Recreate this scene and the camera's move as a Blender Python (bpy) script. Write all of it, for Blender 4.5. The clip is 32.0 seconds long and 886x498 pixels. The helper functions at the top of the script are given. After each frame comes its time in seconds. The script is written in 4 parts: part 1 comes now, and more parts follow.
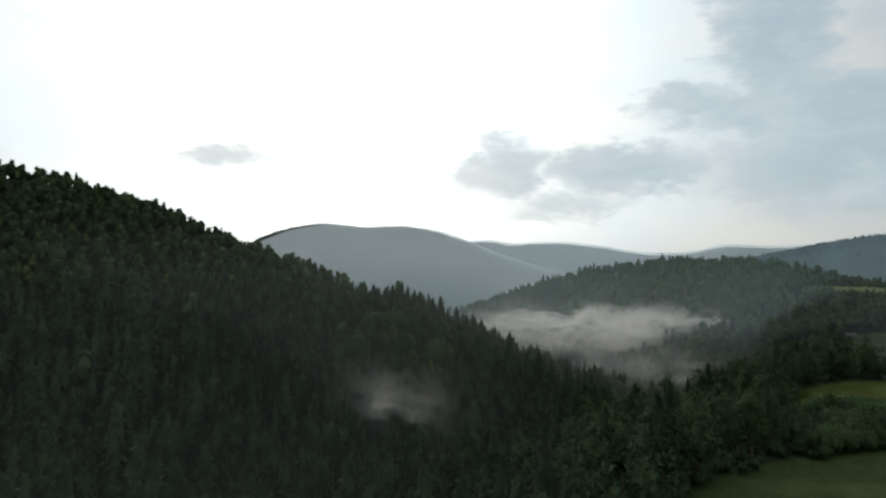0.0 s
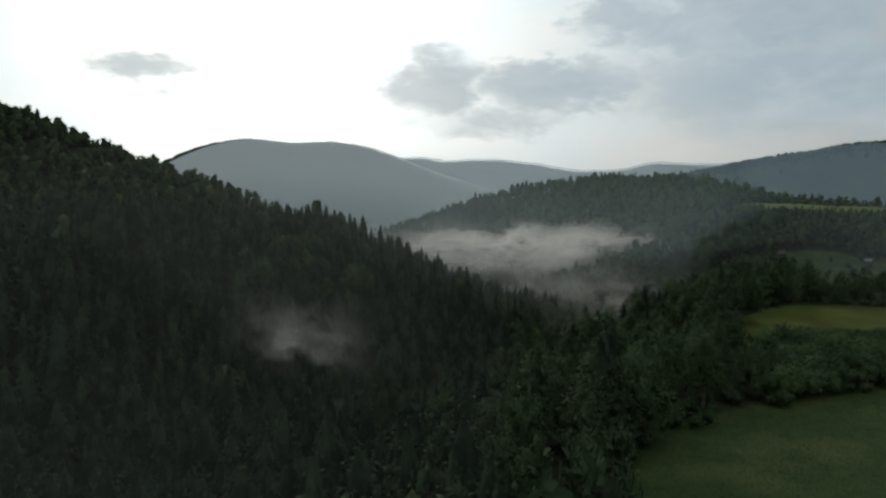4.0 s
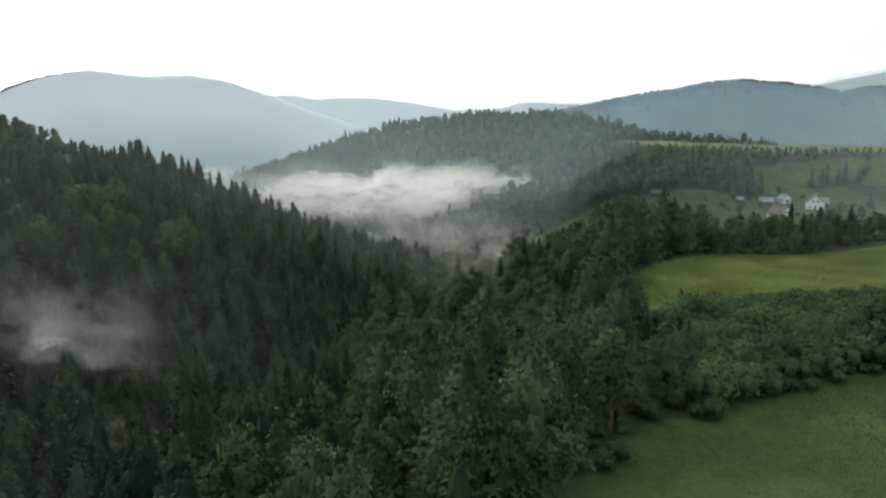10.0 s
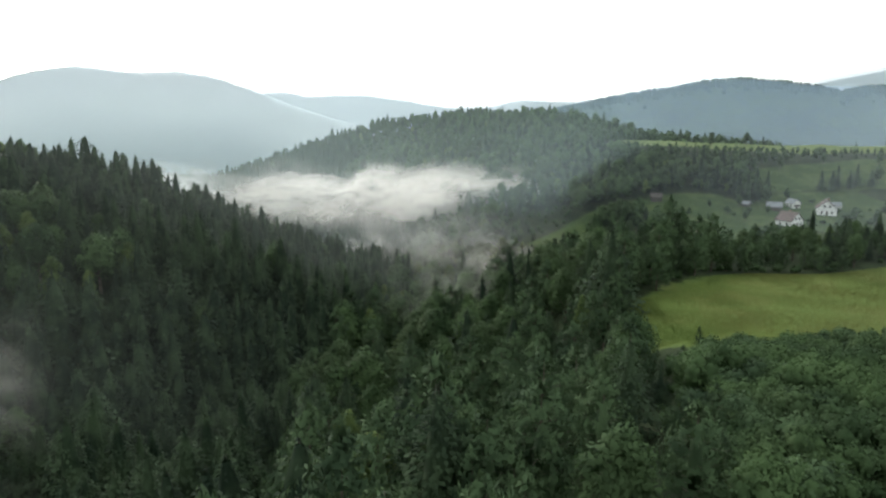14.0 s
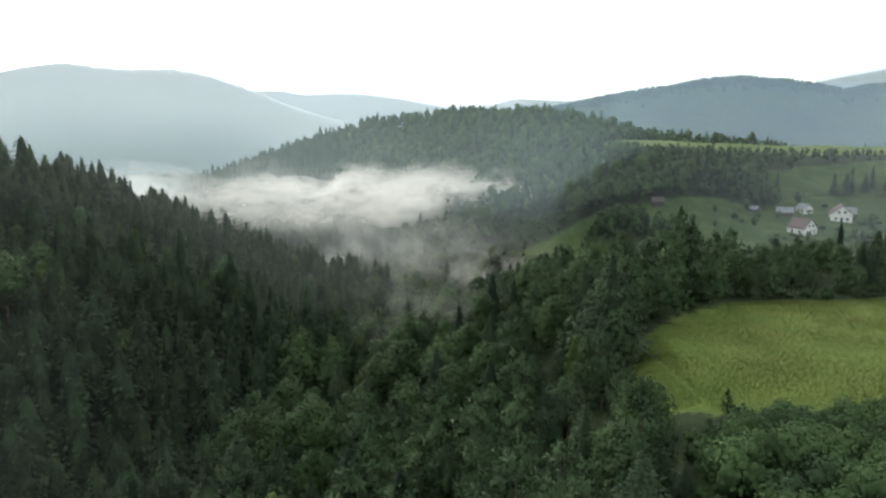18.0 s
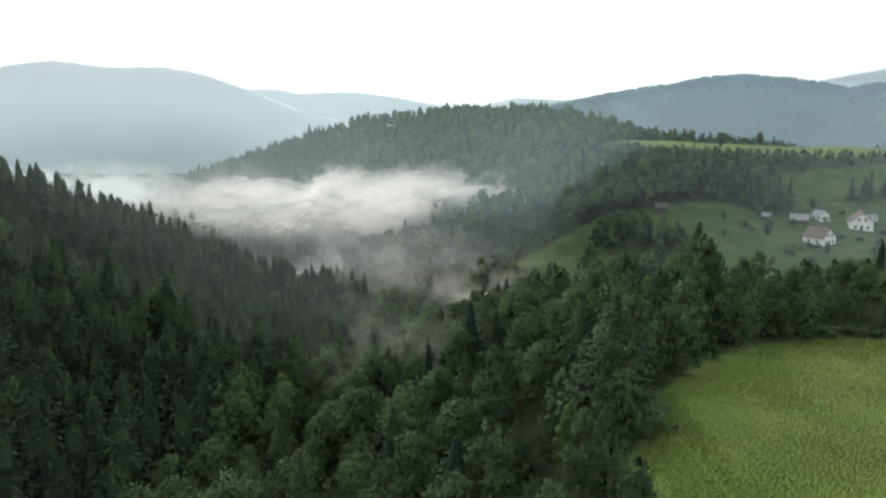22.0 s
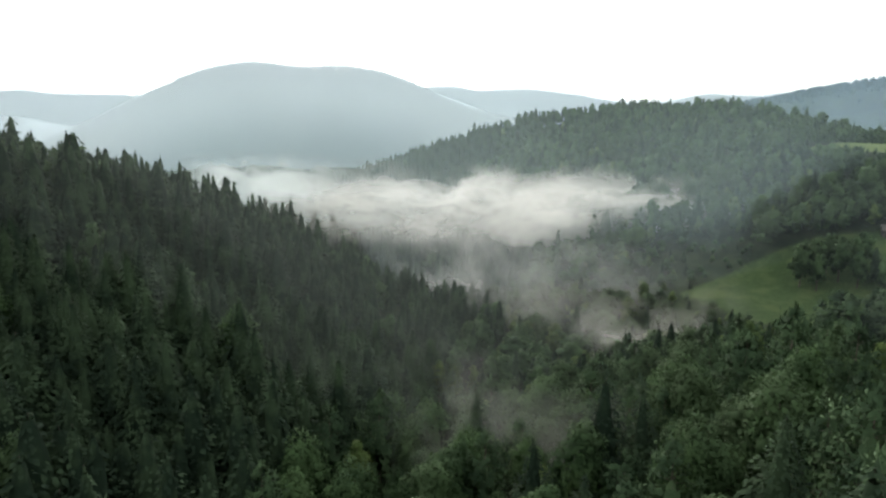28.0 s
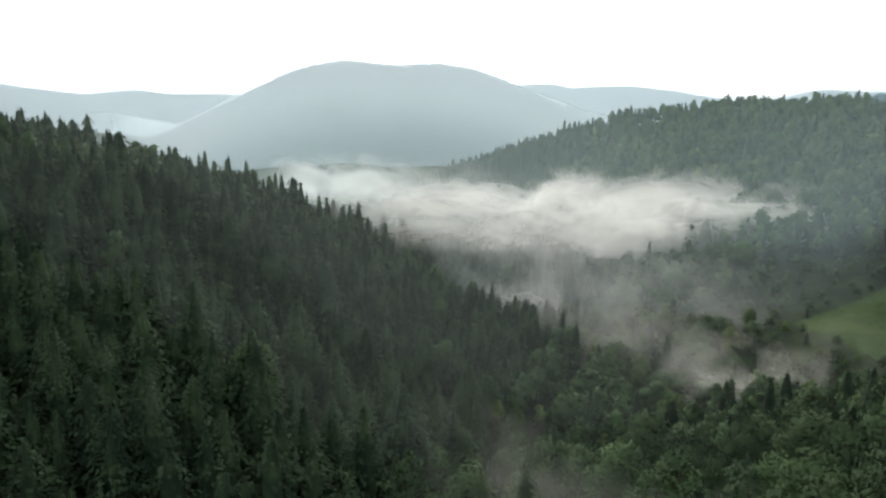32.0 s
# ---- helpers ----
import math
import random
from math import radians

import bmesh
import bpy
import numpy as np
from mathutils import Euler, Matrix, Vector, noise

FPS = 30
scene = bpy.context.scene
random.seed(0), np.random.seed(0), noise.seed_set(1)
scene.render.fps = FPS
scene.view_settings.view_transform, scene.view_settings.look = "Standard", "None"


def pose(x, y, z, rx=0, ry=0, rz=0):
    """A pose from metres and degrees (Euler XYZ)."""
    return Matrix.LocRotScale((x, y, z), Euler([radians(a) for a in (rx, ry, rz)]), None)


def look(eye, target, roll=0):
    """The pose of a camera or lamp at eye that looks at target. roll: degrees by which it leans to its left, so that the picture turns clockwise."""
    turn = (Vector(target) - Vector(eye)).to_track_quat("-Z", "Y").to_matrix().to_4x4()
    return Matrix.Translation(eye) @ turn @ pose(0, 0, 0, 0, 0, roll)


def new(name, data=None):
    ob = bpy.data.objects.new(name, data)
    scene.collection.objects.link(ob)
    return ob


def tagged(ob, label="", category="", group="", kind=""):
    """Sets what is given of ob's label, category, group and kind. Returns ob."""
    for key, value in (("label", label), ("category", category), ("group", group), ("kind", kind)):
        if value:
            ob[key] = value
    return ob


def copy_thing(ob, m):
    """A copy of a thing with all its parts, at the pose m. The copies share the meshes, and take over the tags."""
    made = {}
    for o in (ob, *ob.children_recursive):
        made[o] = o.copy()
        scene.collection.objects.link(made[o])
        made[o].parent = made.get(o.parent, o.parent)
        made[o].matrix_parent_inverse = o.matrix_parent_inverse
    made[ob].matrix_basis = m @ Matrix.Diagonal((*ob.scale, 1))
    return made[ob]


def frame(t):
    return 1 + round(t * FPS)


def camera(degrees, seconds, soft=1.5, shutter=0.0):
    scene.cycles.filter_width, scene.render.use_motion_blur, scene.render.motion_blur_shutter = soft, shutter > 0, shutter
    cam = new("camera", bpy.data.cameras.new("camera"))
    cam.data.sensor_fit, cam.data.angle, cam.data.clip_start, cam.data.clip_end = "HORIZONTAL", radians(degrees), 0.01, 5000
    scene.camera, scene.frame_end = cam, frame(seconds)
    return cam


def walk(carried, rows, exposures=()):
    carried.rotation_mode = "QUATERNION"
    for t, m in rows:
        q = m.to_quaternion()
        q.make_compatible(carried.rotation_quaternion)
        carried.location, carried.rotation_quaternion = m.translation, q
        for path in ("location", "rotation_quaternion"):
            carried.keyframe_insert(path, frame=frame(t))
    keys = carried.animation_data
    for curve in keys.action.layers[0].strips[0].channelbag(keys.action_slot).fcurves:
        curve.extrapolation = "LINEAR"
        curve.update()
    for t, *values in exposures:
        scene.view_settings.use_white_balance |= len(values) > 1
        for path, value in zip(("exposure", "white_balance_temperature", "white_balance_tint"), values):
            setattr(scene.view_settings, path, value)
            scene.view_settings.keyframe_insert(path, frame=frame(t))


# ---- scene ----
# ---- camera and its flight ----
cam = camera(66.1, 32.0, soft=2.4)
scene.cycles.transparent_max_bounces = 24      # the haze lies in many thin layers
FLIGHT = [  # seconds, x, y, z, yaw, pitch, roll
    (0, 0.00, 0.00, 90.00, 12.99, 2.06, 0.03),
    (0.5, -0.10, 3.48, 90.15, 12.38, 2.09, 0.04),
    (1, -0.19, 6.97, 90.29, 11.88, 2.15, 0.03),
    (1.5, -0.28, 10.47, 90.42, 11.44, 2.02, -0.01),
    (2, -0.35, 14.00, 90.51, 11.01, 1.26, -0.02),
    (2.5, -0.40, 17.55, 90.57, 10.71, -1.03, -0.02),
    (3, -0.42, 21.14, 90.57, 10.40, -2.64, -0.05),
    (3.5, -0.42, 24.78, 90.52, 9.12, -3.90, 0.04),
    (5.5, 0.00, 39.37, 90.04, 2.67, -7.09, 0.33),
    (6, 0.25, 42.94, 89.93, 1.41, -7.85, 0.34),
    (6.5, 0.56, 46.46, 89.84, 0.34, -8.60, 0.33),
    (7, 0.94, 49.92, 89.78, -0.59, -9.31, 0.32),
    (7.5, 1.40, 53.34, 89.74, -1.45, -9.73, 0.35),
    (8, 1.93, 56.74, 89.71, -2.16, -9.79, 0.36),
    (8.5, 2.53, 60.14, 89.70, -2.55, -9.86, 0.39),
    (9, 3.22, 63.55, 89.69, -2.63, -9.94, 0.31),
    (10, 4.81, 70.44, 89.66, -2.77, -10.04, 0.30),
    (11, 6.58, 77.38, 89.63, -2.91, -10.07, 0.27),
    (12, 8.39, 84.29, 89.61, -2.99, -10.10, 0.23),
    (13, 10.13, 91.14, 89.60, -3.07, -10.14, 0.17),
    (14, 11.84, 97.92, 89.60, -3.16, -10.17, 0.11),
    (14.5, 12.71, 101.28, 89.61, -3.21, -10.20, 0.11),
    (16.5, 16.41, 114.62, 89.68, -3.33, -10.27, 0.07),
    (17, 17.37, 117.94, 89.70, -3.35, -10.28, 0.06),
    (18, 19.31, 124.57, 89.72, -3.40, -10.29, 0.02),
    (19, 21.22, 131.21, 89.73, -3.44, -10.30, -0.03),
    (20, 23.09, 137.86, 89.73, -3.48, -10.33, -0.03),
    (21, 24.93, 144.52, 89.77, -3.54, -10.34, -0.08),
    (22, 26.74, 151.18, 89.86, -3.51, -10.38, -0.10),
    (22.5, 27.63, 154.49, 89.91, -3.26, -10.41, -0.11),
    (23, 28.49, 157.79, 89.97, -2.72, -10.40, -0.14),
    (23.5, 29.32, 161.05, 90.01, -1.82, -10.41, -0.18),
    (24, 30.13, 164.29, 90.04, -0.54, -10.44, -0.24),
    (24.5, 30.90, 167.48, 90.06, 1.03, -10.44, -0.23),
    (25, 31.63, 170.65, 90.05, 2.79, -10.45, -0.31),
    (25.5, 32.32, 173.82, 90.04, 4.60, -10.49, -0.29),
    (27.5, 34.64, 186.79, 90.01, 10.13, -10.62, -0.40),
    (28, 35.09, 190.15, 90.02, 11.07, -10.65, -0.36),
    (28.5, 35.48, 193.53, 90.03, 11.69, -10.69, -0.38),
    (29, 35.79, 196.90, 90.05, 12.57, -10.73, -0.39),
    (30, 36.17, 203.51, 90.07, 14.65, -10.78, -0.33),
    (31, 36.21, 209.84, 90.06, 16.72, -10.83, -0.37),
    (32, 36.05, 216.00, 90.04, 18.80, -10.86, -0.32),
]
EXPOSURES = [(0, -1.35), (1, -1.55), (1.5, -1.7), (2.5, -2.0), (3.5, -1.75), (5.5, -1.05), (7, -0.7), (9, -0.3), (11, -0.03), (13, 0.08), (25, 0.08), (28, 0.0), (32, -0.04)]
walk(cam, [(t, pose(x, y, z, 90 + p, r, w)) for t, x, y, z, w, p, r in FLIGHT], EXPOSURES)

# ---- sky and sun ----
SUN_AZ, SUN_EL = radians(22), radians(20)   # to the left of +y, above the horizon


class Nodes:
    """A small helper to wire shader nodes."""

    def __init__(self, tree):
        self.tree = tree
        tree.nodes.clear()

    def add(self, kind, **sets):
        node = self.tree.nodes.new(kind)
        for key, value in sets.items():
            if key in node.inputs:
                node.inputs[key].default_value = value
        return node

    def link(self, a, b):
        self.tree.links.new(a, b)

    def feed(self, value, socket):
        if isinstance(value, (int, float)):
            socket.default_value = value
        elif isinstance(value, (tuple, list)):
            socket.default_value = value
        else:
            self.link(value, socket)

    def math(self, op, a, b=0.0, c=0.0, clamp=False):
        node = self.tree.nodes.new("ShaderNodeMath")
        node.operation, node.use_clamp = op, clamp
        for i, v in enumerate((a, b, c)):
            self.feed(v, node.inputs[i])
        return node.outputs[0]

    def mix(self, fac, a, b):
        node = self.tree.nodes.new("ShaderNodeMix")
        node.data_type = "RGBA"
        self.feed(fac, node.inputs[0])
        self.feed(a, node.inputs[6])
        self.feed(b, node.inputs[7])
        return node.outputs[2]

    def noise(self, vector, scale, detail=4.0, rough=0.55, distort=0.0):
        node = self.tree.nodes.new("ShaderNodeTexNoise")
        node.inputs["Scale"].default_value = scale
        node.inputs["Detail"].default_value = detail
        node.inputs["Roughness"].default_value = rough
        node.inputs["Distortion"].default_value = distort
        if vector is not None:
            self.link(vector, node.inputs["Vector"])
        return node.outputs["Fac"]

    def ramp(self, fac, lo, hi):
        node = self.tree.nodes.new("ShaderNodeMapRange")
        node.interpolation_type = "SMOOTHSTEP"
        self.feed(fac, node.inputs[0])
        node.inputs[1].default_value, node.inputs[2].default_value = lo, hi
        return node.outputs[0]


def rgb(r, g, b):
    return (r, g, b, 1.0)


world = bpy.data.worlds.new("evening_sky")
scene.world = world
world.use_nodes = True
n = Nodes(world.node_tree)
sky = n.add("ShaderNodeTexSky")
sky.sky_type, sky.sun_disc = "NISHITA", False
sky.sun_elevation, sky.sun_rotation = SUN_EL, -SUN_AZ
sky.air_density, sky.dust_density = 1.0, 2.0
where = n.add("ShaderNodeTexCoord").outputs["Generated"]
apart = n.add("ShaderNodeSeparateXYZ")
n.link(where, apart.inputs[0])
DEG = 180 / math.pi
az = n.math("MULTIPLY", n.math("ARCTAN2", n.math("MULTIPLY", apart.outputs[0], -1.0), apart.outputs[1]), DEG)
el = n.math("MULTIPLY", n.math("ARCSINE", apart.outputs[2]), DEG)
flat = n.add("ShaderNodeCombineXYZ")
n.feed(n.math("MULTIPLY", az, 0.05), flat.inputs[0])
n.feed(n.math("MULTIPLY", el, 0.11), flat.inputs[1])
flat = flat.outputs[0]
# glow of the veiled sun through the thin high cloud
toward = n.add("ShaderNodeVectorMath")
toward.operation = "DOT_PRODUCT"
n.link(where, toward.inputs[0])
toward.inputs[1].default_value = (-math.sin(SUN_AZ) * math.cos(SUN_EL), math.cos(SUN_AZ) * math.cos(SUN_EL), math.sin(SUN_EL))
near_sun = n.math("MAXIMUM", toward.outputs["Value"], 0.0)
glow = n.math("MULTIPLY", n.math("POWER", near_sun, 5.0), 2.4)
core = n.math("MULTIPLY", n.math("POWER", near_sun, 40.0), 3.0)
light = n.math("ADD", n.math("ADD", glow, core), 1.24)
high = n.noise(flat, 1.3, 5.0)
veil = n.mix(n.ramp(high, 0.35, 0.7), rgb(0.84, 0.955, 1.0), rgb(0.97, 1.0, 0.965))
lit = n.add("ShaderNodeVectorMath")
lit.operation = "SCALE"
n.link(veil, lit.inputs[0])
n.link(light, lit.inputs["Scale"])
# lower grey cumulus: azimuth, elevation, half width, half height in degrees, weight
fine = n.noise(flat, 2.6, 6.0, 0.6, 0.4)
stir = n.math("MULTIPLY", n.math("SUBTRACT", n.noise(flat, 4.0, 4.0, 0.6), 0.5), 1.0)
stir2 = n.math("MULTIPLY", n.math("SUBTRACT", n.noise(flat, 9.0, 4.0, 0.6), 0.5), 1.0)
caz = n.math("ADD", az, n.math("MULTIPLY", stir, 9.0))
cel = n.math("ADD", el, n.math("ADD", n.math("MULTIPLY", stir, 3.0), n.math("MULTIPLY", stir2, 3.0)))
clouds = None
for a, e, w, h, k in ((30.5, 9.3, 5.0, 1.9, 0.95), (7.5, 8.6, 4.5, 3.6, 1.0), (-1.5, 8.4, 8.0, 2.6, 1.0), (4, 5.6, 8, 1.8, 0.7),
                      (-13.5, 19, 5.5, 9.0, 1.05), (-17, 12.3, 12, 2.8, 1.0), (-7.5, 13.2, 5, 2.2, 0.8), (-20, 7.5, 16, 4.5, 0.9), (-27, 20, 12, 7, 0.8)):
    u = n.math("DIVIDE", n.math("SUBTRACT", caz, a), w)
    v = n.math("DIVIDE", n.math("SUBTRACT", cel, e), h)
    m = n.math("MULTIPLY", n.math("SUBTRACT", 1.15, n.math("ADD", n.math("MULTIPLY", u, u), n.math("MULTIPLY", v, v))), k)
    m = n.math("MAXIMUM", m, 0.0)
    clouds = m if clouds is None else n.math("MAXIMUM", clouds, m)
mask = n.ramp(n.math("ADD", n.math("MULTIPLY", clouds, 0.55), n.math("SUBTRACT", fine, 0.5)), 0.02, 0.56)
grey = n.mix(n.ramp(fine, 0.3, 0.75), rgb(1.02, 1.33, 1.54), rgb(1.50, 1.74, 1.90))
overcast = n.mix(n.math("MULTIPLY", mask, 0.88), lit.outputs[0], grey)
blue = n.add("ShaderNodeVectorMath")
blue.operation = "SCALE"
n.link(sky.outputs[0], blue.inputs[0])
blue.inputs["Scale"].default_value = 0.10
full = n.mix(0.86, blue.outputs[0], overcast)
back = n.add("ShaderNodeBackground", Strength=1.0)
n.link(full, back.inputs[0])
n.link(back.outputs[0], n.add("ShaderNodeOutputWorld").inputs[0])

sun = new("sun", bpy.data.lights.new("sun", "SUN"))
sun.data.energy, sun.data.angle, sun.data.color = 1.5, radians(14), (1.0, 0.93, 0.82)
sun.matrix_world = look((0, 0, 0), (math.sin(SUN_AZ) * math.cos(SUN_EL), -math.cos(SUN_AZ) * math.cos(SUN_EL), -math.sin(SUN_EL)))


# ---- materials ----
def surface(name, dark, lit_colour, scale, rough=0.9, through_light=0.0, island=False, fine_scale=0.0, bump=0.0, third=None):
    """A two-scale noisy material, in world metres; through_light: the share of light that passes (leaves)."""
    m = bpy.data.materials.new(name)
    m.use_nodes = True
    n = Nodes(m.node_tree)
    geo = n.add("ShaderNodeNewGeometry")
    at = geo.outputs["Position"]
    fac = n.noise(at, scale, 3.0)
    if fine_scale:
        fac = n.math("ADD", n.math("MULTIPLY", fac, 0.55), n.math("MULTIPLY", n.noise(at, fine_scale, 3.0, 0.65), 0.45))
    fac = n.ramp(fac, 0.32, 0.68)
    if island:
        rnd = n.math("MULTIPLY", n.math("SUBTRACT", geo.outputs["Random Per Island"], 0.5), 0.2)
        per = n.add("ShaderNodeObjectInfo").outputs["Random"]
        rnd = n.math("ADD", rnd, n.math("MULTIPLY", n.math("SUBTRACT", per, 0.5), 0.5))
        fac = n.math("ADD", fac, rnd, clamp=True)
    colour = n.mix(fac, rgb(*dark), rgb(*lit_colour))
    if third:
        colour = n.mix(n.ramp(n.noise(at, scale * 0.23, 3.0), 0.45, 0.62), colour, rgb(*third))
    bsdf = n.add("ShaderNodeBsdfPrincipled", Roughness=rough)
    bsdf.inputs["Specular IOR Level"].default_value = 0.08 if through_light else 0.25
    n.link(colour, bsdf.inputs["Base Color"])
    out = n.add("ShaderNodeOutputMaterial")
    if bump:
        b = n.add("ShaderNodeBump", Strength=0.6, Distance=bump)
        n.link(n.noise(at, fine_scale or scale, 4.0), b.inputs["Height"])
        n.link(b.outputs[0], bsdf.inputs["Normal"])
    if through_light:
        tr = n.add("ShaderNodeBsdfTranslucent")
        n.link(colour, tr.inputs[0])
        mix = n.add("ShaderNodeMixShader", Fac=through_light)
        n.link(bsdf.outputs[0], mix.inputs[1])
        n.link(tr.outputs[0], mix.inputs[2])
        n.link(mix.outputs[0], out.inputs[0])
    else:
        n.link(bsdf.outputs[0], out.inputs[0])
    return m


SPRUCE = surface("spruce_needles", (0.018, 0.030, 0.018), (0.053, 0.080, 0.041), 0.20, 0.9, 0.1, True)
PINE = surface("pine_needles", (0.032, 0.055, 0.028), (0.081, 0.126, 0.059), 0.14, 0.8, 0.2, True)
LEAF = surface("broad_leaves", (0.037, 0.066, 0.028), (0.085, 0.137, 0.054), 0.11, 0.75, 0.3, True, third=(0.062, 0.094, 0.042))
LIGHT_LEAF = surface("birch_leaves", (0.066, 0.102, 0.032), (0.14, 0.19, 0.060), 0.1, 0.7, 0.35, True)
BARK = surface("bark", (0.05, 0.038, 0.028), (0.12, 0.10, 0.08), 1.5, 0.95)
BLADES = surface("grass_blades", (0.122, 0.170, 0.042), (0.178, 0.218, 0.062), 0.06, 0.8, 0.6, True, third=(0.205, 0.205, 0.066))


def ground_material():
    m = bpy.data.materials.new("hill_ground")
    m.use_nodes = True
    n = Nodes(m.node_tree)
    at = n.add("ShaderNodeNewGeometry").outputs["Position"]

    def attribute(name):
        node = n.add("ShaderNodeAttribute")
        node.attribute_name = name
        return node.outputs["Fac"]

    wide, mid, fine, tiny = n.noise(at, 0.02, 3), n.noise(at, 0.11, 4, 0.6), n.noise(at, 0.8, 4, 0.65), n.noise(at, 3.5, 3, 0.6)
    speck = n.math("ADD", n.math("MULTIPLY", fine, 0.6), n.math("MULTIPLY", tiny, 0.4))
    floor = n.mix(n.ramp(mid, 0.3, 0.7), rgb(0.016, 0.024, 0.012), rgb(0.036, 0.050, 0.022))
    hay = n.mix(n.ramp(speck, 0.36, 0.64), rgb(0.100, 0.146, 0.034), rgb(0.152, 0.198, 0.052))
    hay = n.mix(n.math("MULTIPLY", n.ramp(mid, 0.46, 0.68), 0.5), hay, rgb(0.215, 0.225, 0.072))
    hay = n.mix(n.math("MULTIPLY", n.ramp(wide, 0.52, 0.66), 0.5), hay, rgb(0.115, 0.165, 0.036))
    turf = n.mix(n.ramp(speck, 0.36, 0.64), rgb(0.030, 0.052, 0.017), rgb(0.047, 0.074, 0.025))
    turf = n.mix(n.math("MULTIPLY", n.ramp(mid, 0.44, 0.66), 0.7), turf, rgb(0.075, 0.098, 0.034))
    grass = n.mix(attribute("hay"), turf, hay)
    edge = n.math("ADD", attribute("meadow"), n.math("MULTIPLY", n.math("SUBTRACT", fine, 0.5), 0.9))
    near = n.mix(n.ramp(edge, 0.35, 0.62), floor, grass)
    crowns = n.math("ADD", n.math("MULTIPLY", n.noise(at, 0.07, 4, 0.7), 0.6), n.math("MULTIPLY", n.noise(at, 0.009, 3), 0.4))
    wood = n.mix(n.ramp(crowns, 0.36, 0.64), rgb(0.016, 0.030, 0.018), rgb(0.055, 0.080, 0.038))
    colour = n.mix(n.math("MULTIPLY", attribute("far"), n.math("SUBTRACT", 1.0, attribute("meadow"))), near, wood)
    bsdf = n.add("ShaderNodeBsdfPrincipled", Roughness=0.95)
    bsdf.inputs["Specular IOR Level"].default_value = 0.1
    n.link(colour, bsdf.inputs["Base Color"])
    bump = n.add("ShaderNodeBump", Strength=0.7, Distance=0.25)
    n.link(speck, bump.inputs["Height"])
    rough = n.add("ShaderNodeBump", Strength=0.9)
    n.link(crowns, rough.inputs["Height"])
    n.feed(n.math("MULTIPLY", attribute("far"), 14.0), rough.inputs["Distance"])
    n.link(bump.outputs[0], rough.inputs["Normal"])
    n.link(rough.outputs[0], bsdf.inputs["Normal"])
    n.link(bsdf.outputs[0], n.add("ShaderNodeOutputMaterial").inputs[0])
    return m


GROUND = ground_material()
FAR_WOOD = surface("distant_forest", (0.020, 0.036, 0.022), (0.055, 0.080, 0.040), 0.012, 0.95, 0.0, True)
PLASTER = surface("white_plaster", (0.70, 0.69, 0.66), (0.84, 0.83, 0.80), 0.6, 0.85, 0.0, False, 4.0)
TILE = surface("roof_tile", (0.085, 0.062, 0.056), (0.16, 0.115, 0.10), 1.2, 0.8, 0.0, False, 5.0)
SLATE = surface("grey_roof", (0.15, 0.16, 0.17), (0.28, 0.29, 0.30), 0.8, 0.6, 0.0, False, 5.0)
BOARD = surface("weathered_board", (0.055, 0.048, 0.042), (0.12, 0.105, 0.09), 1.5, 0.9, 0.0, False, 6.0)
GLASS = surface("window_glass", (0.02, 0.022, 0.025), (0.035, 0.04, 0.045), 0.8, 0.12)
FRAME = surface("window_frame_paint", (0.55, 0.54, 0.50), (0.68, 0.66, 0.62), 1.0, 0.6)
BRICK = surface("chimney_brick", (0.20, 0.09, 0.06), (0.30, 0.15, 0.10), 3.0, 0.9)



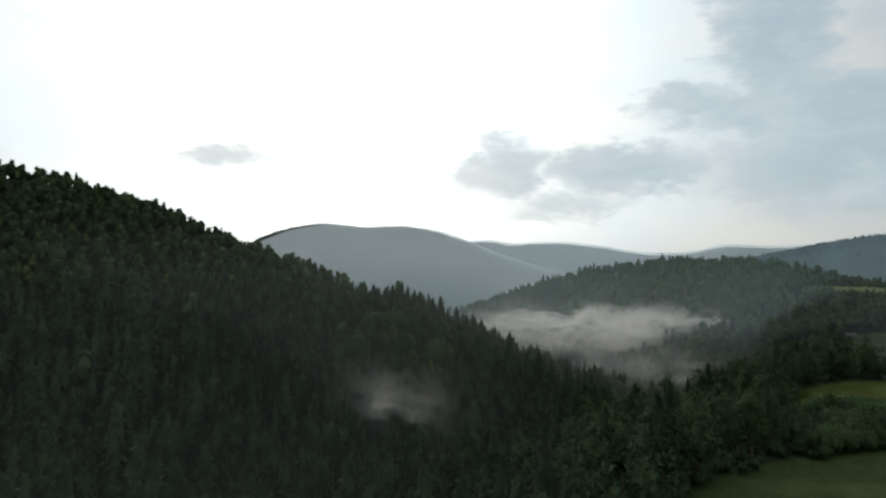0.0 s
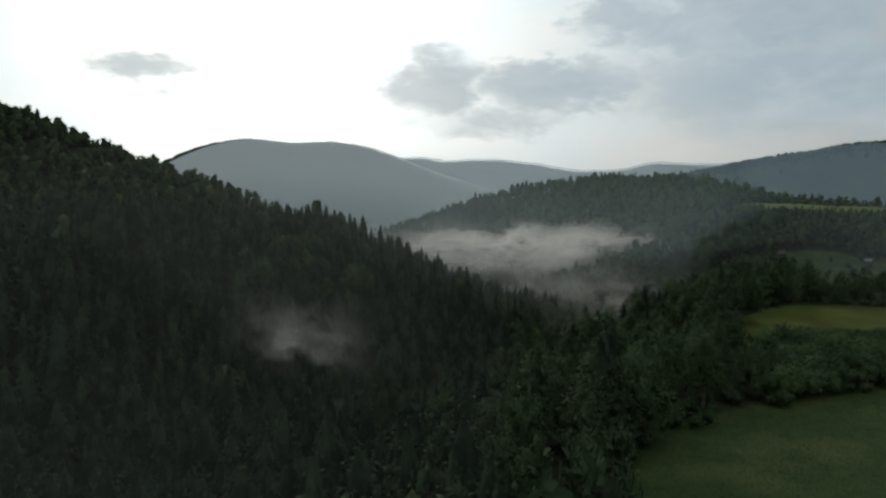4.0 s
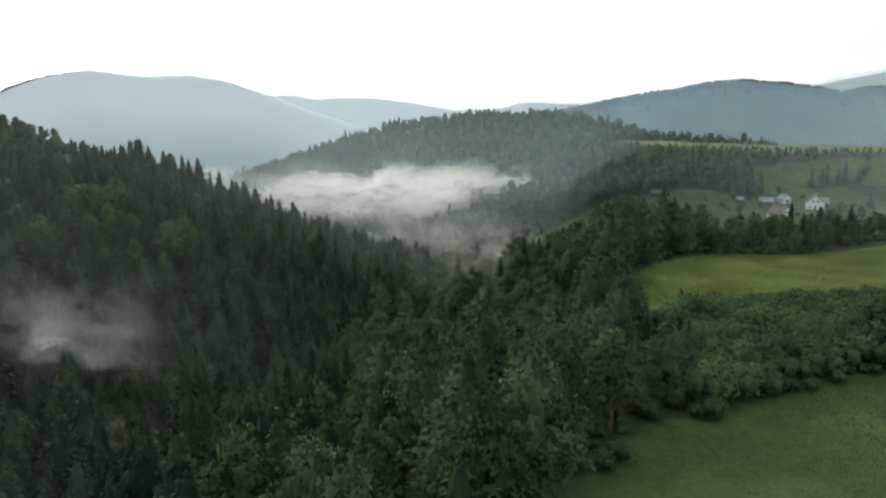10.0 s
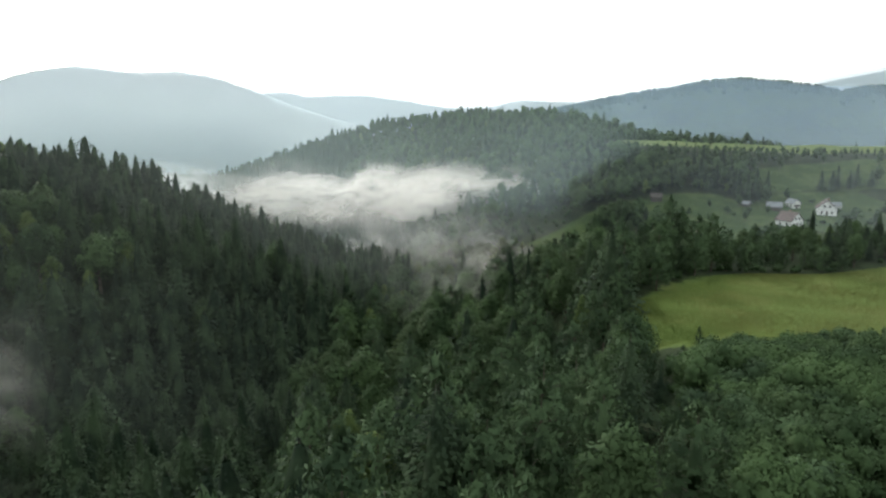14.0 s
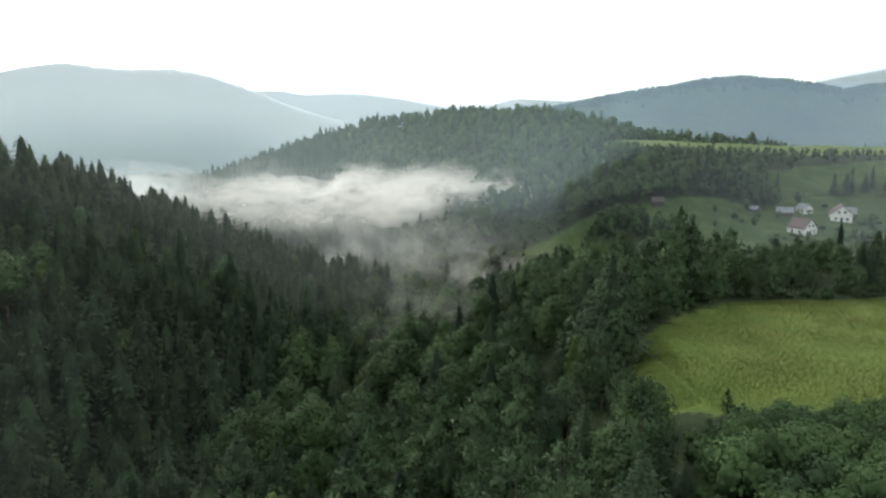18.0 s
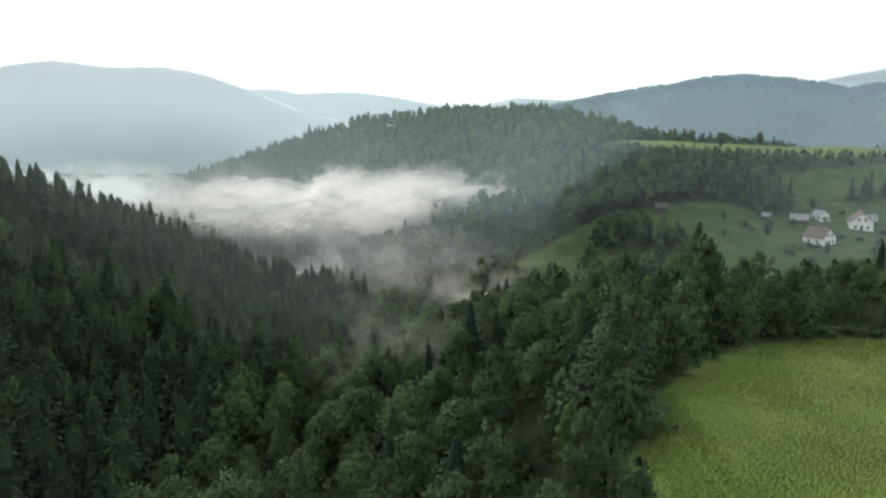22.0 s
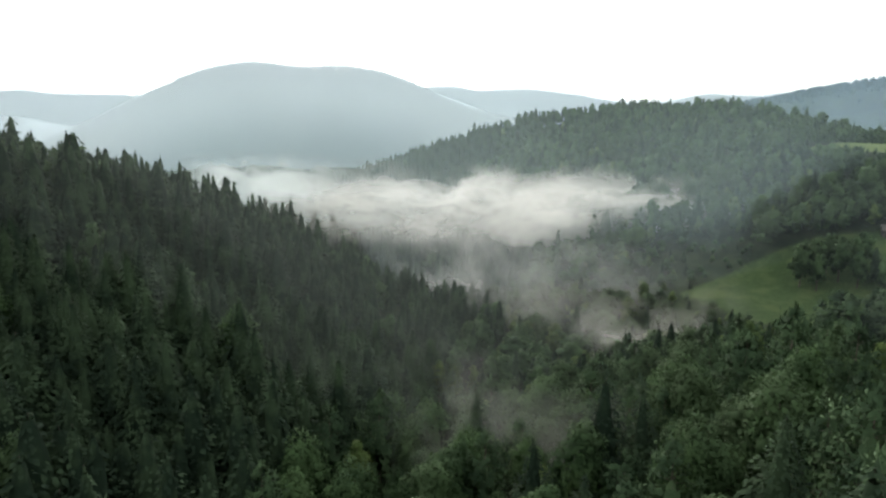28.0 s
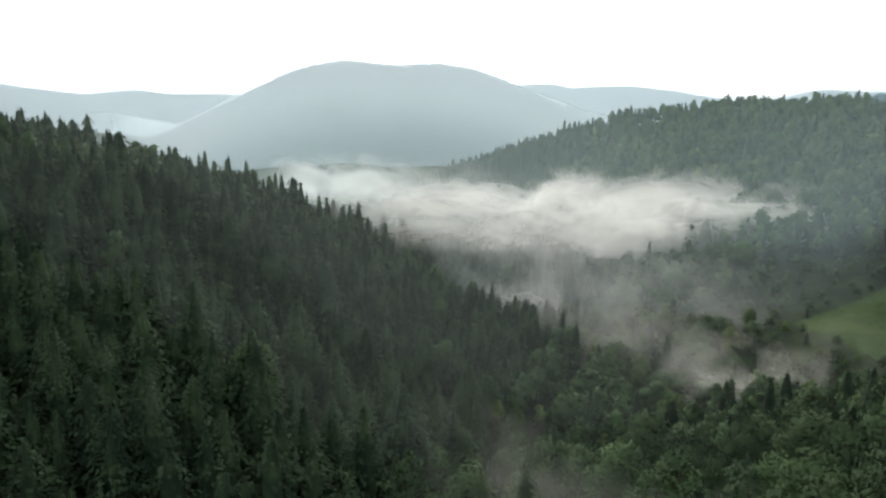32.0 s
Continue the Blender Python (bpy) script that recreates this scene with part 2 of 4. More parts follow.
def mist_material(name, density, scale, low=0.30, top=0.55, side=0.22, colour=(0.95, 0.94, 0.93), wisps=0.9, torn=0.0, rim_from=0.85, flat=1.7):
    """Thin water vapour: light passes or is scattered both ways; it frays out toward the sheet's borders."""
    m = bpy.data.materials.new(name)
    m.use_nodes = True
    n = Nodes(m.node_tree)
    at = n.add("ShaderNodeNewGeometry").outputs["Position"]
    box = n.add("ShaderNodeSeparateXYZ")
    n.link(n.add("ShaderNodeTexCoord").outputs["UV"], box.inputs[0])
    u, v = box.outputs[0], box.outputs[1]
    drawn = n.add("ShaderNodeVectorMath")
    drawn.operation = "MULTIPLY"
    n.link(at, drawn.inputs[0])
    drawn.inputs[1].default_value = (0.75, 0.75, flat)
    at = drawn.outputs[0]
    big = n.noise(at, scale, 4.0, 0.55, 0.6)
    drift = n.noise(at, scale * 3.1, 6.0, 0.62, 0.9)
    shake = n.math("ADD", n.math("MULTIPLY", n.math("SUBTRACT", big, 0.5), wisps), n.math("MULTIPLY", n.math("SUBTRACT", drift, 0.5), wisps * 0.45))
    roof = n.math("SUBTRACT", 1.0, n.ramp(n.math("ADD", v, shake), 1.0 - top, 1.32 - top))
    foot = n.ramp(n.math("ADD", v, n.math("MULTIPLY", shake, 0.6)), 0.0, low)
    ends = n.math("MULTIPLY", n.ramp(u, 0.0, side), n.math("SUBTRACT", 1.0, n.ramp(u, 1.0 - side, 1.0)))
    rim = n.math("MULTIPLY", n.ramp(v, 0.0, 0.12), n.math("SUBTRACT", 1.0, n.ramp(v, rim_from, 1.0)))
    fac = n.math("MULTIPLY", n.math("MULTIPLY", roof, foot), n.math("MULTIPLY", ends, rim))
    fac = n.math("MULTIPLY", fac, n.math("ADD", 0.75, n.math("MULTIPLY", shake, 1.1)), clamp=True)
    if torn:
        rags = n.math("ADD", n.math("MULTIPLY", big, 0.6), n.math("MULTIPLY", drift, 0.4))
        fac = n.math("MULTIPLY", fac, n.ramp(rags, torn, torn + 0.24))
    fac = n.math("MULTIPLY", fac, density, clamp=True)
    clear = n.add("ShaderNodeBsdfTransparent")
    front, behind = n.add("ShaderNodeBsdfDiffuse"), n.add("ShaderNodeBsdfTranslucent")
    front.inputs[0].default_value = behind.inputs[0].default_value = rgb(*colour)
    both, mix = n.add("ShaderNodeMixShader", Fac=0.68), n.add("ShaderNodeMixShader")
    n.link(front.outputs[0], both.inputs[1])
    n.link(behind.outputs[0], both.inputs[2])
    n.link(fac, mix.inputs[0])
    n.link(clear.outputs[0], mix.inputs[1])
    n.link(both.outputs[0], mix.inputs[2])
    n.link(mix.outputs[0], n.add("ShaderNodeOutputMaterial").inputs[0])
    return m

# ---- the lie of the land ----
def ridge(x, y, line, slope, level=0.0, soft=12.0):
    """Height of a ridge: a crest line of (x, y, z), flat to its sides over level metres, then falling by slope."""
    best = np.full(np.shape(x), -1e3)
    for (ax, ay, az_), (bx, by, bz) in zip(line, line[1:]):
        dx, dy = bx - ax, by - ay
        s = np.clip(((x - ax) * dx + (y - ay) * dy) / (dx * dx + dy * dy), 0, 1)
        d = np.maximum(np.hypot(x - ax - s * dx, y - ay - s * dy) - level, 0)
        best = np.maximum(best, az_ + s * (bz - az_) - slope * (np.sqrt(d * d + soft * soft) - soft))
    return best


def crest(px, py, distance, sights, lower=12.0):
    """A far crest line from bearings (degrees left of +y) and elevations seen from a lookout 90 m up."""
    return [(px - distance * math.sin(radians(a)), py + distance * math.cos(radians(a)), 90 + distance * math.tan(radians(e)) - lower) for a, e in sights]


SPUR_TOP = [(60, 10.0, 470), (52, 9.0, 430), (45.1, 7.81, 412), (41.6, 6.67, 403), (37.8, 5.75, 395), (33.8, 4.60, 388), (29.6, 3.15, 380), (26.0, 1.68, 375)]   # bearing, elevation, distance
SPUR = ([(-900, 60, 330)] + [p for a, e, d in SPUR_TOP for p in crest(0, 7, d, [(a, e)], 8.0)]
        + [(-107, 377, 63), (-48, 399, 37), (-14, 410, 24), (1, 408, 14)])
SHOULDER = [(-150, 262, 76), (-100, 287, 59), (-62, 302, 47), (-42, 320, 36), (-20, 352, 27), (3, 382, 20)]
SPUR_BACK = [(-600, 420, 152), (-269, 458, 81), (-144, 468, 52), (-99, 482, 36), (-52, 469, 11), (-30, 452, -8)]
FIELD_WEST = [(110, -400, 53), (110, 100, 53)]
FIELD_EAST = [(140, 150, 53), (140, 214, 53), (320, 230, 55), (800, 150, 70)]
BANK_NOSE = [(70, 262, 49), (56, 285, 43), (52, 312, 34), (50, 336, 25), (52, 355, 14)]
BANK_BACK = [(92, 262, 50), (82, 300, 43), (72, 335, 35), (70, 351, 31), (64, 370, 20)]
LOW_NOSE = [(88, 426, 31), (62, 403, 25), (42, 396, 19), (22, 402, 12), (6, 412, 4)]
LOW_BACK = [(112, 396, 29), (90, 364, 26), (72, 352, 20)]
VILLAGE = [(105, 425, 31), (150, 430, 36), (205, 425, 40), (330, 420, 45), (700, 420, 58)]
PLATEAU = [(190, 612, 80), (240, 606, 78), (300, 590, 76), (380, 575, 73.5), (480, 560, 72), (800, 560, 76)]
PLATEAU_FRONT = [(170, 556, 76.5), (225, 552, 75), (290, 540, 73.5), (370, 522, 71), (480, 505, 70), (800, 500, 74)]
KNOLL = [(163, 500, 57), (150, 560, 70), (120, 640, 79), (133, 706, 89), (111, 800, 89), (102, 913, 98), (46, 923, 91), (6, 915, 85),
         (-48, 1000, 68), (-131, 1014, 42), (-201, 1000, 8), (-273, 994, -18)]
KNOLL_EAST = [(125, 715, 90), (165, 742, 90), (188, 739, 85), (219, 729, 79), (250, 715, 75.5), (300, 700, 72)]
HILL_RIGHT = crest(3, 63, 1370, lower=9.5, sights=[(-8, 0.6), (-12.7, 1.4), (-14.9, 1.95), (-16.2, 2.22), (-17.9, 2.58), (-20.4, 3.0), (-22.5, 3.21), (-24.5, 3.62), (-25.7, 3.66), (-27.6, 3.39), (-29.5, 3.01), (-31.7, 2.5), (-33.1, 2.44), (-35, 2.9), (-40, 2.6), (-60, 1.5)])
HILL_LEFT = crest(3, 63, 2050, lower=0.0, sights=[(0, -1.8), (4.9, 0.2), (7.4, 1.0), (9.8, 1.78), (11.7, 2.44), (12.9, 2.92), (14.6, 3.48), (15.8, 3.78), (17.2, 4.04), (18.7, 4.0), (20.1, 3.95), (21.4, 4.06), (22.6, 4.17), (24, 4.26), (24.8, 4.15), (25.7, 3.92), (26.6, 3.6), (27.7, 3.15), (29, 2.5), (31.6, 1.25), (34, 0.15), (36.3, -0.84), (38.6, -1.72)])
FAR_MID = crest(3, 63, 4000, lower=-8.0, sights=[(16, 2.3), (11.2, 2.62), (9.9, 2.62), (7.7, 2.22), (5.9, 2.33), (3.1, 2.28), (0.3, 2.02), (-1.5, 1.7), (-3.8, 1.4), (-6.5, 1.5), (-8.5, 1.72), (-9.9, 2.0), (-12.1, 1.85), (-18, 1.7), (-30, 1.6)])
FAR_RIGHT = crest(3, 63, 3000, lower=0.0, sights=[(-28, 1.0), (-31, 1.7), (-32.6, 2.9), (-34, 3.6), (-37, 4.0), (-42, 3.6), (-50, 2.5)])
FAR_LEFT = crest(36, 216, 2600, lower=0.0, sights=[(75, 2.8), (60, 2.8), (53, 2.4), (49.1, 1.93), (47.1, 1.68), (44.7, 1.26), (42.1, 0.85), (38.2, 0.40), (34, -0.6)])
FAR_LEFT_BACK = crest(36, 216, 4100, lower=0.0, sights=[(70, 1.6), (50, 1.4), (46.5, 1.5), (44.6, 1.8), (42.8, 2.04), (40.9, 1.8), (38.5, 1.72), (36.1, 1.85), (34.9, 1.7), (28, 1.7), (16, 1.8)])
BEHIND = [(-3600, -900, 160), (-2200, -2700, 240), (0, -3300, 200), (2200, -2600, 260), (3600, -700, 180), (3300, 1300, 220)]
HILLS = [(SPUR, 0.60, 0, 18), (SHOULDER, 0.52, 4, 14), (SPUR_BACK, 0.70, 0, 22), (FIELD_WEST, 0.55, 97, 9), (FIELD_EAST, 0.62, 79, 7), (BANK_NOSE, 0.60, 3, 8), (BANK_BACK, 0.55, 3, 8), (LOW_NOSE, 0.50, 4, 8), (LOW_BACK, 0.45, 3, 8), (VILLAGE, 0.42, 18, 20), (PLATEAU, 0.36, 14, 25), (PLATEAU_FRONT, 0.42, 10, 20), (KNOLL_EAST, 0.36, 8, 25),
         (KNOLL, 0.38, 8, 28), (HILL_RIGHT, 0.34, 0, 60), (HILL_LEFT, 0.62, 0, 45), (FAR_MID, 0.3, 0, 90), (FAR_RIGHT, 0.35, 0, 80),
         (FAR_LEFT, 0.34, 0, 80), (FAR_LEFT_BACK, 0.3, 0, 90), (BEHIND, 0.25, 0, 120)]


def lumps(x, y):
    """Gentle unevenness of the ground, a few waves of different lengths."""
    return (np.sin(x / 31 + 1.3 * np.sin(y / 47)) * np.cos(y / 37 + 0.7) * 1.6 + np.sin(x / 13 + y / 17) * np.sin(y / 11 - x / 23) * 0.5)


def ground_z(x, y):
    x, y = np.asarray(x, float), np.asarray(y, float)
    floor = np.interp(y, [-200, 100, 200, 300, 400, 500, 700, 1000, 1600, 4000], [34, 31, 29, 20, 5, -8, -20, -28, -20, 10])
    layers = [floor] + [ridge(x, y, line, slope, level, soft) for line, slope, level, soft in HILLS]
    top = np.maximum.reduce(layers)
    total = sum(np.exp((h - top) / 4.0) for h in layers)
    far = np.clip((np.hypot(x, y - 300) - 900) / 600, 0, 1)
    z = top + 4.0 * np.log(total) - 1.0
    rough = lumps(x, y) * (1 - far) + far * (lumps(x / 7, y / 7) * 3 + lumps(x / 2.3 + 50, y / 2.3) * 2)
    calm = np.where(inside(x, y, FIELD) | inside(x, y, NEAR_FIELD), 0.25, 1.0)
    return z + rough * calm


def inside(x, y, poly):
    x, y = np.asarray(x, float), np.asarray(y, float)
    hit = np.zeros(x.shape, bool)
    for (ax, ay), (bx, by) in zip(poly, poly[1:] + poly[:1]):
        if ay != by:
            hit ^= ((ay > y) != (by > y)) & (x < (bx - ax) * (y - ay) / (by - ay) + ax)
    return hit


FIELD = [(54, 228), (58.5, 235.5), (65, 242.5), (71, 247.5), (80, 254.5), (100, 260), (124, 265), (165, 280), (420, 330), (420, 200), (104, 200), (73, 202.5), (61, 204), (53.5, 209), (52, 216)]
NEAR_FIELD = [(9, -300), (9, 118), (14, 130), (22, 141), (36, 151), (50, 157), (75, 161), (420, 178), (420, -300)]
SLOPE_MEADOW = [(70, 428), (84, 440), (99, 452), (118, 462), (142, 465), (152, 440), (138, 400), (105, 399), (88, 406)]
VILLAGE_MEADOW = [(132, 396), (138, 462), (150, 468), (186, 468), (200, 455), (205, 392), (165, 382)]
VILLAGE_YARD = [(176, 395), (185, 445), (215, 470), (265, 465), (300, 400), (240, 385)]
HIGH_MEADOW = [(138, 560), (160, 578), (190, 632), (235, 650), (330, 640), (480, 610), (480, 530), (330, 530), (280, 532), (215, 540), (165, 543)]
HILLSIDE_MEADOW = [(205, 475), (225, 503), (300, 510), (420, 516), (420, 480), (300, 465)]
MEADOWS = [FIELD, NEAR_FIELD, SLOPE_MEADOW, VILLAGE_MEADOW, VILLAGE_YARD, HIGH_MEADOW, HILLSIDE_MEADOW]


def spread(dense_from, dense_to, step, low, high, growth=1.07):
    """Grid lines: even inside, ever wider outside."""
    lines = list(np.arange(dense_from, dense_to + 0.1, step))
    gap = step
    while lines[-1] < high:
        gap = min(gap * growth, 90)
        lines.append(lines[-1] + gap)
    gap = step
    while lines[0] > low:
        gap = min(gap * growth, 90)
        lines.insert(0, lines[0] - gap)
    return np.array(lines)


def raw_mesh(name, verts, faces, mats, slots=None, smooth=False, normals=None):
    """A mesh from arrays; faces all of one size."""
    me = bpy.data.meshes.new(name)
    verts, faces = np.asarray(verts, np.float32), np.asarray(faces, np.int32)
    me.vertices.add(len(verts))
    me.vertices.foreach_set("co", verts.ravel())
    k = faces.shape[1]
    me.loops.add(faces.size)
    me.loops.foreach_set("vertex_index", faces.ravel())
    me.polygons.add(len(faces))
    me.polygons.foreach_set("loop_start", np.arange(len(faces), dtype=np.int32) * k)
    for m in mats:
        me.materials.append(m)
    if slots is not None:
        me.polygons.foreach_set("material_index", np.asarray(slots, np.int32))
    me.polygons.foreach_set("use_smooth", np.full(len(faces), smooth))
    me.update()
    me.validate()
    if normals is not None:
        me.normals_split_custom_set_from_vertices(np.asarray(normals, np.float32))
    return me


def build_ground():
    gx = spread(-300, 340, 5, -4700, 4700)
    gy = spread(80, 640, 5, -3800, 4700)
    X, Y = np.meshgrid(gx, gy)
    Z = ground_z(X, Y)
    nx, ny = len(gx), len(gy)
    i = (np.arange(ny - 1)[:, None] * nx + np.arange(nx - 1)[None, :]).ravel()
    faces = np.stack([i, i + 1, i + 1 + nx, i + nx], 1)
    me = raw_mesh("ground", np.stack([X, Y, Z], -1).reshape(-1, 3), faces, [GROUND], None, True)
    soft_mask(me, "meadow", X.ravel(), Y.ravel(), MEADOWS)
    soft_mask(me, "hay", X.ravel(), Y.ravel(), [FIELD, HIGH_MEADOW])
    far = me.attributes.new("far", "FLOAT", "POINT")
    far.data.foreach_set("value", np.clip((np.hypot(X, Y - 300).ravel() - 750) / 200, 0, 1).astype(np.float32))
    tagged(new("ground", me), "rolling hills with forest floor, meadows and far wooded slopes", "ground", kind="structure")


def soft_mask(me, name, x, y, polys):
    """How much of the ground round each corner belongs to the meadows."""
    total = np.zeros(x.shape)
    for k in range(8):
        for r in (1.5, 3.5):
            ox, oy = x + r * math.cos(k * 0.785), y + r * math.sin(k * 0.785)
            hit = np.zeros(x.shape, bool)
            for poly in polys:
                hit |= inside(ox, oy, poly)
            total += hit
    if name == "hay":
        total = np.where(inside(x, y, HIGH_MEADOW), np.minimum(total, 9), np.where(inside(x, y, FIELD), total, 0))
    layer = me.attributes.new(name, "FLOAT", "POINT")
    layer.data.foreach_set("value", (total / 16).astype(np.float32))


build_ground()

# ---- tree forms: trunk and crown, each as arrays of corners, triangles and normals ----
def unit(v):
    v = np.asarray(v, float)
    return v / (np.linalg.norm(v, axis=-1, keepdims=True) + 1e-9)


def ball(cx, cy, cz, rx, ry, rz, rng, seg=7, rows=4, uneven=0.18):
    """A lumpy closed mass of leaves."""
    pts = [(cx, cy, cz - rz)]
    for j in range(1, rows):
        lat = -math.pi / 2 + math.pi * j / rows
        for i in range(seg):
            a = 2 * math.pi * (i + 0.5 * (j % 2)) / seg
            k = 1 + rng.uniform(-uneven, uneven)
            pts.append((cx + rx * k * math.cos(lat) * math.cos(a), cy + ry * k * math.cos(lat) * math.sin(a), cz + rz * k * math.sin(lat)))
    pts.append((cx, cy, cz + rz))
    tris = [(0, 1 + (i + 1) % seg, 1 + i) for i in range(seg)]
    for j in range(rows - 2):
        a, b = 1 + j * seg, 1 + (j + 1) * seg
        for i in range(seg):
            tris += [(a + i, a + (i + 1) % seg, b + i), (a + (i + 1) % seg, b + (i + 1) % seg, b + i)]
    last = 1 + (rows - 2) * seg
    tris += [(last + i, last + (i + 1) % seg, len(pts) - 1) for i in range(seg)]
    pts = np.array(pts)
    return pts, np.array(tris), unit(pts - (cx, cy, cz))


def gather(pieces):
    verts, tris, norms, k = [], [], [], 0
    for v, t, m in pieces:
        verts.append(v)
        tris.append(np.asarray(t) + k)
        norms.append(m)
        k += len(v)
    return np.concatenate(verts), np.concatenate(tris), np.concatenate(norms)


def stem(points, radii, seg=6, rng=None):
    """A tapered limb along points."""
    pts, tris, norms = [], [], []
    for (x, y, z), r in zip(points, radii):
        for i in range(seg):
            q = r * (rng.uniform(0.75, 1.25) if rng else 1)
            c, s = math.cos(2 * math.pi * i / seg), math.sin(2 * math.pi * i / seg)
            pts.append((x + q * c, y + q * s, z))
            norms.append((c, s, 0.3))
    for j in range(len(points) - 1):
        a, b = j * seg, (j + 1) * seg
        for i in range(seg):
            tris += [(a + i, a + (i + 1) % seg, b + i), (a + (i + 1) % seg, b + (i + 1) % seg, b + i)]
    return np.array(pts), np.array(tris), unit(np.array(norms))


def blades(centres, along, across, size, slim, outward, soft=0.7):
    """Bent leaf sprays of two triangles, long along one way; their normals lean to the crown's outward side."""
    m = len(centres)
    facing = unit(np.cross(along, across))
    turn = np.sign(np.sum(facing * outward, 1))[:, None]
    turn[turn == 0] = 1
    across = across * turn
    facing = facing * turn
    s = size[:, None]
    w = slim[:, None] if np.ndim(slim) else slim
    bend = facing * s * 0.16
    quad = np.stack([centres - along * s * 0.5 - bend, centres - across * s * w, centres + along * s * 0.6 - bend, centres + across * s * w], 1).reshape(-1, 3)
    base = np.arange(m)[:, None] * 4
    tris = np.concatenate([base + np.array([[0, 1, 3]]), base + np.array([[1, 2, 3]])])
    norm = unit(facing * (1 - soft) + unit(outward) * soft)
    return quad, tris, np.repeat(norm, 4, 0)


def sprays(rng, centres, normals, size, soft=0.7, rise=0.0, slim=(0.28, 0.46)):
    """Leaf sprays at the points, facing roughly outward, turned at random; rise: how far they point up."""
    m = len(centres)
    nrm = unit(normals + rng.normal(0, 0.38, (m, 3)))
    u = unit(np.cross(nrm, rng.normal(0, 1, (m, 3))))
    if rise:
        u = unit(u * (1 - rise) + np.array([0, 0, rise]))
        nrm = unit(nrm - u * np.sum(nrm * u, 1)[:, None])
    v = np.cross(nrm, u)
    return blades(centres, u, v, size * rng.uniform(0.6, 1.4, m), rng.uniform(slim[0], slim[1], m), normals, soft)


def spruce(rng, high=17.0, wide=3.3, count=420, size=1.0):
    """A conifer: a shaggy cone of drooping sprays round a straight stem."""
    trunk = stem([(0, 0, -1.5), (0, 0, high * 0.5), (0, 0, high * 0.98)], [0.24, 0.14, 0.02], 5)
    full = rng.uniform(0.64, 0.82)
    levels = np.array([0.05, 0.22, 0.45, 0.7, 0.93]) if count > 100 else np.array([0.05, 0.3, 0.92])
    core_share = 0.46 if count > 600 else 0.58
    core = stem([(0, 0, high * q) for q in levels], [wide * core_share * max(1 - q, 0.02) ** full * (0.75 if q < 0.1 else 1) for q in levels], 7 if count > 100 else 5, rng)
    s = 1 - rng.uniform(0.0016, 1, count) ** 0.64
    a = rng.uniform(0, 6.283, count)
    lump = 1 + 0.13 * np.sin(3 * a + 9 * s + rng.uniform(0, 6)) + 0.12 * np.sin(5 * a - 23 * s + rng.uniform(0, 6)) + (0.13 if count > 100 else 0.09) * np.sin(47 * s + 2 * a)
    reach = wide * np.maximum(1 - s, 0.012) ** full * np.where(s < 0.08, 0.85, 1) * lump * rng.uniform(*((0.80, 1.16) if count > 100 else (0.86, 1.1)), count)
    c, sn = np.cos(a), np.sin(a)
    at = np.stack([reach * c, reach * sn, high * (0.04 + 0.95 * s)], 1)
    radial = np.stack([c, sn, np.zeros(count)], 1)
    droop = rng.uniform(0.25, 0.85, count)[:, None]
    along = unit(radial - droop * np.array([0, 0, 1.0]) + rng.normal(0, 0.22, (count, 3)))
    across = unit(np.cross(along, unit(radial * 0.55 + np.array([0, 0, 1.0]) + rng.normal(0, 0.3, (count, 3)))))
    grow = size * (0.45 + 0.55 * (1 - s)) * rng.uniform(0.7, 1.35, count)
    out = unit(radial + np.array([0, 0, 0.75]))
    crown = blades(at - along * grow[:, None] * 0.25, along, across, grow, rng.uniform(0.24, 0.40, count), out, 0.60)
    k = 5
    tip = high * rng.uniform(0.9, 0.97, k)
    leader = blades(np.stack([rng.normal(0, 0.06, k), rng.normal(0, 0.06, k), tip], 1), unit(rng.normal(0, 0.12, (k, 3)) + [0, 0, 1]), unit(rng.normal(0, 1, (k, 3)) * [1, 1, 0]),
                    np.full(k, high * 0.07), 0.14, unit(rng.normal(0, 0.5, (k, 3)) + [0, -0.2, 1]))
    return trunk, gather([core, crown, leader])


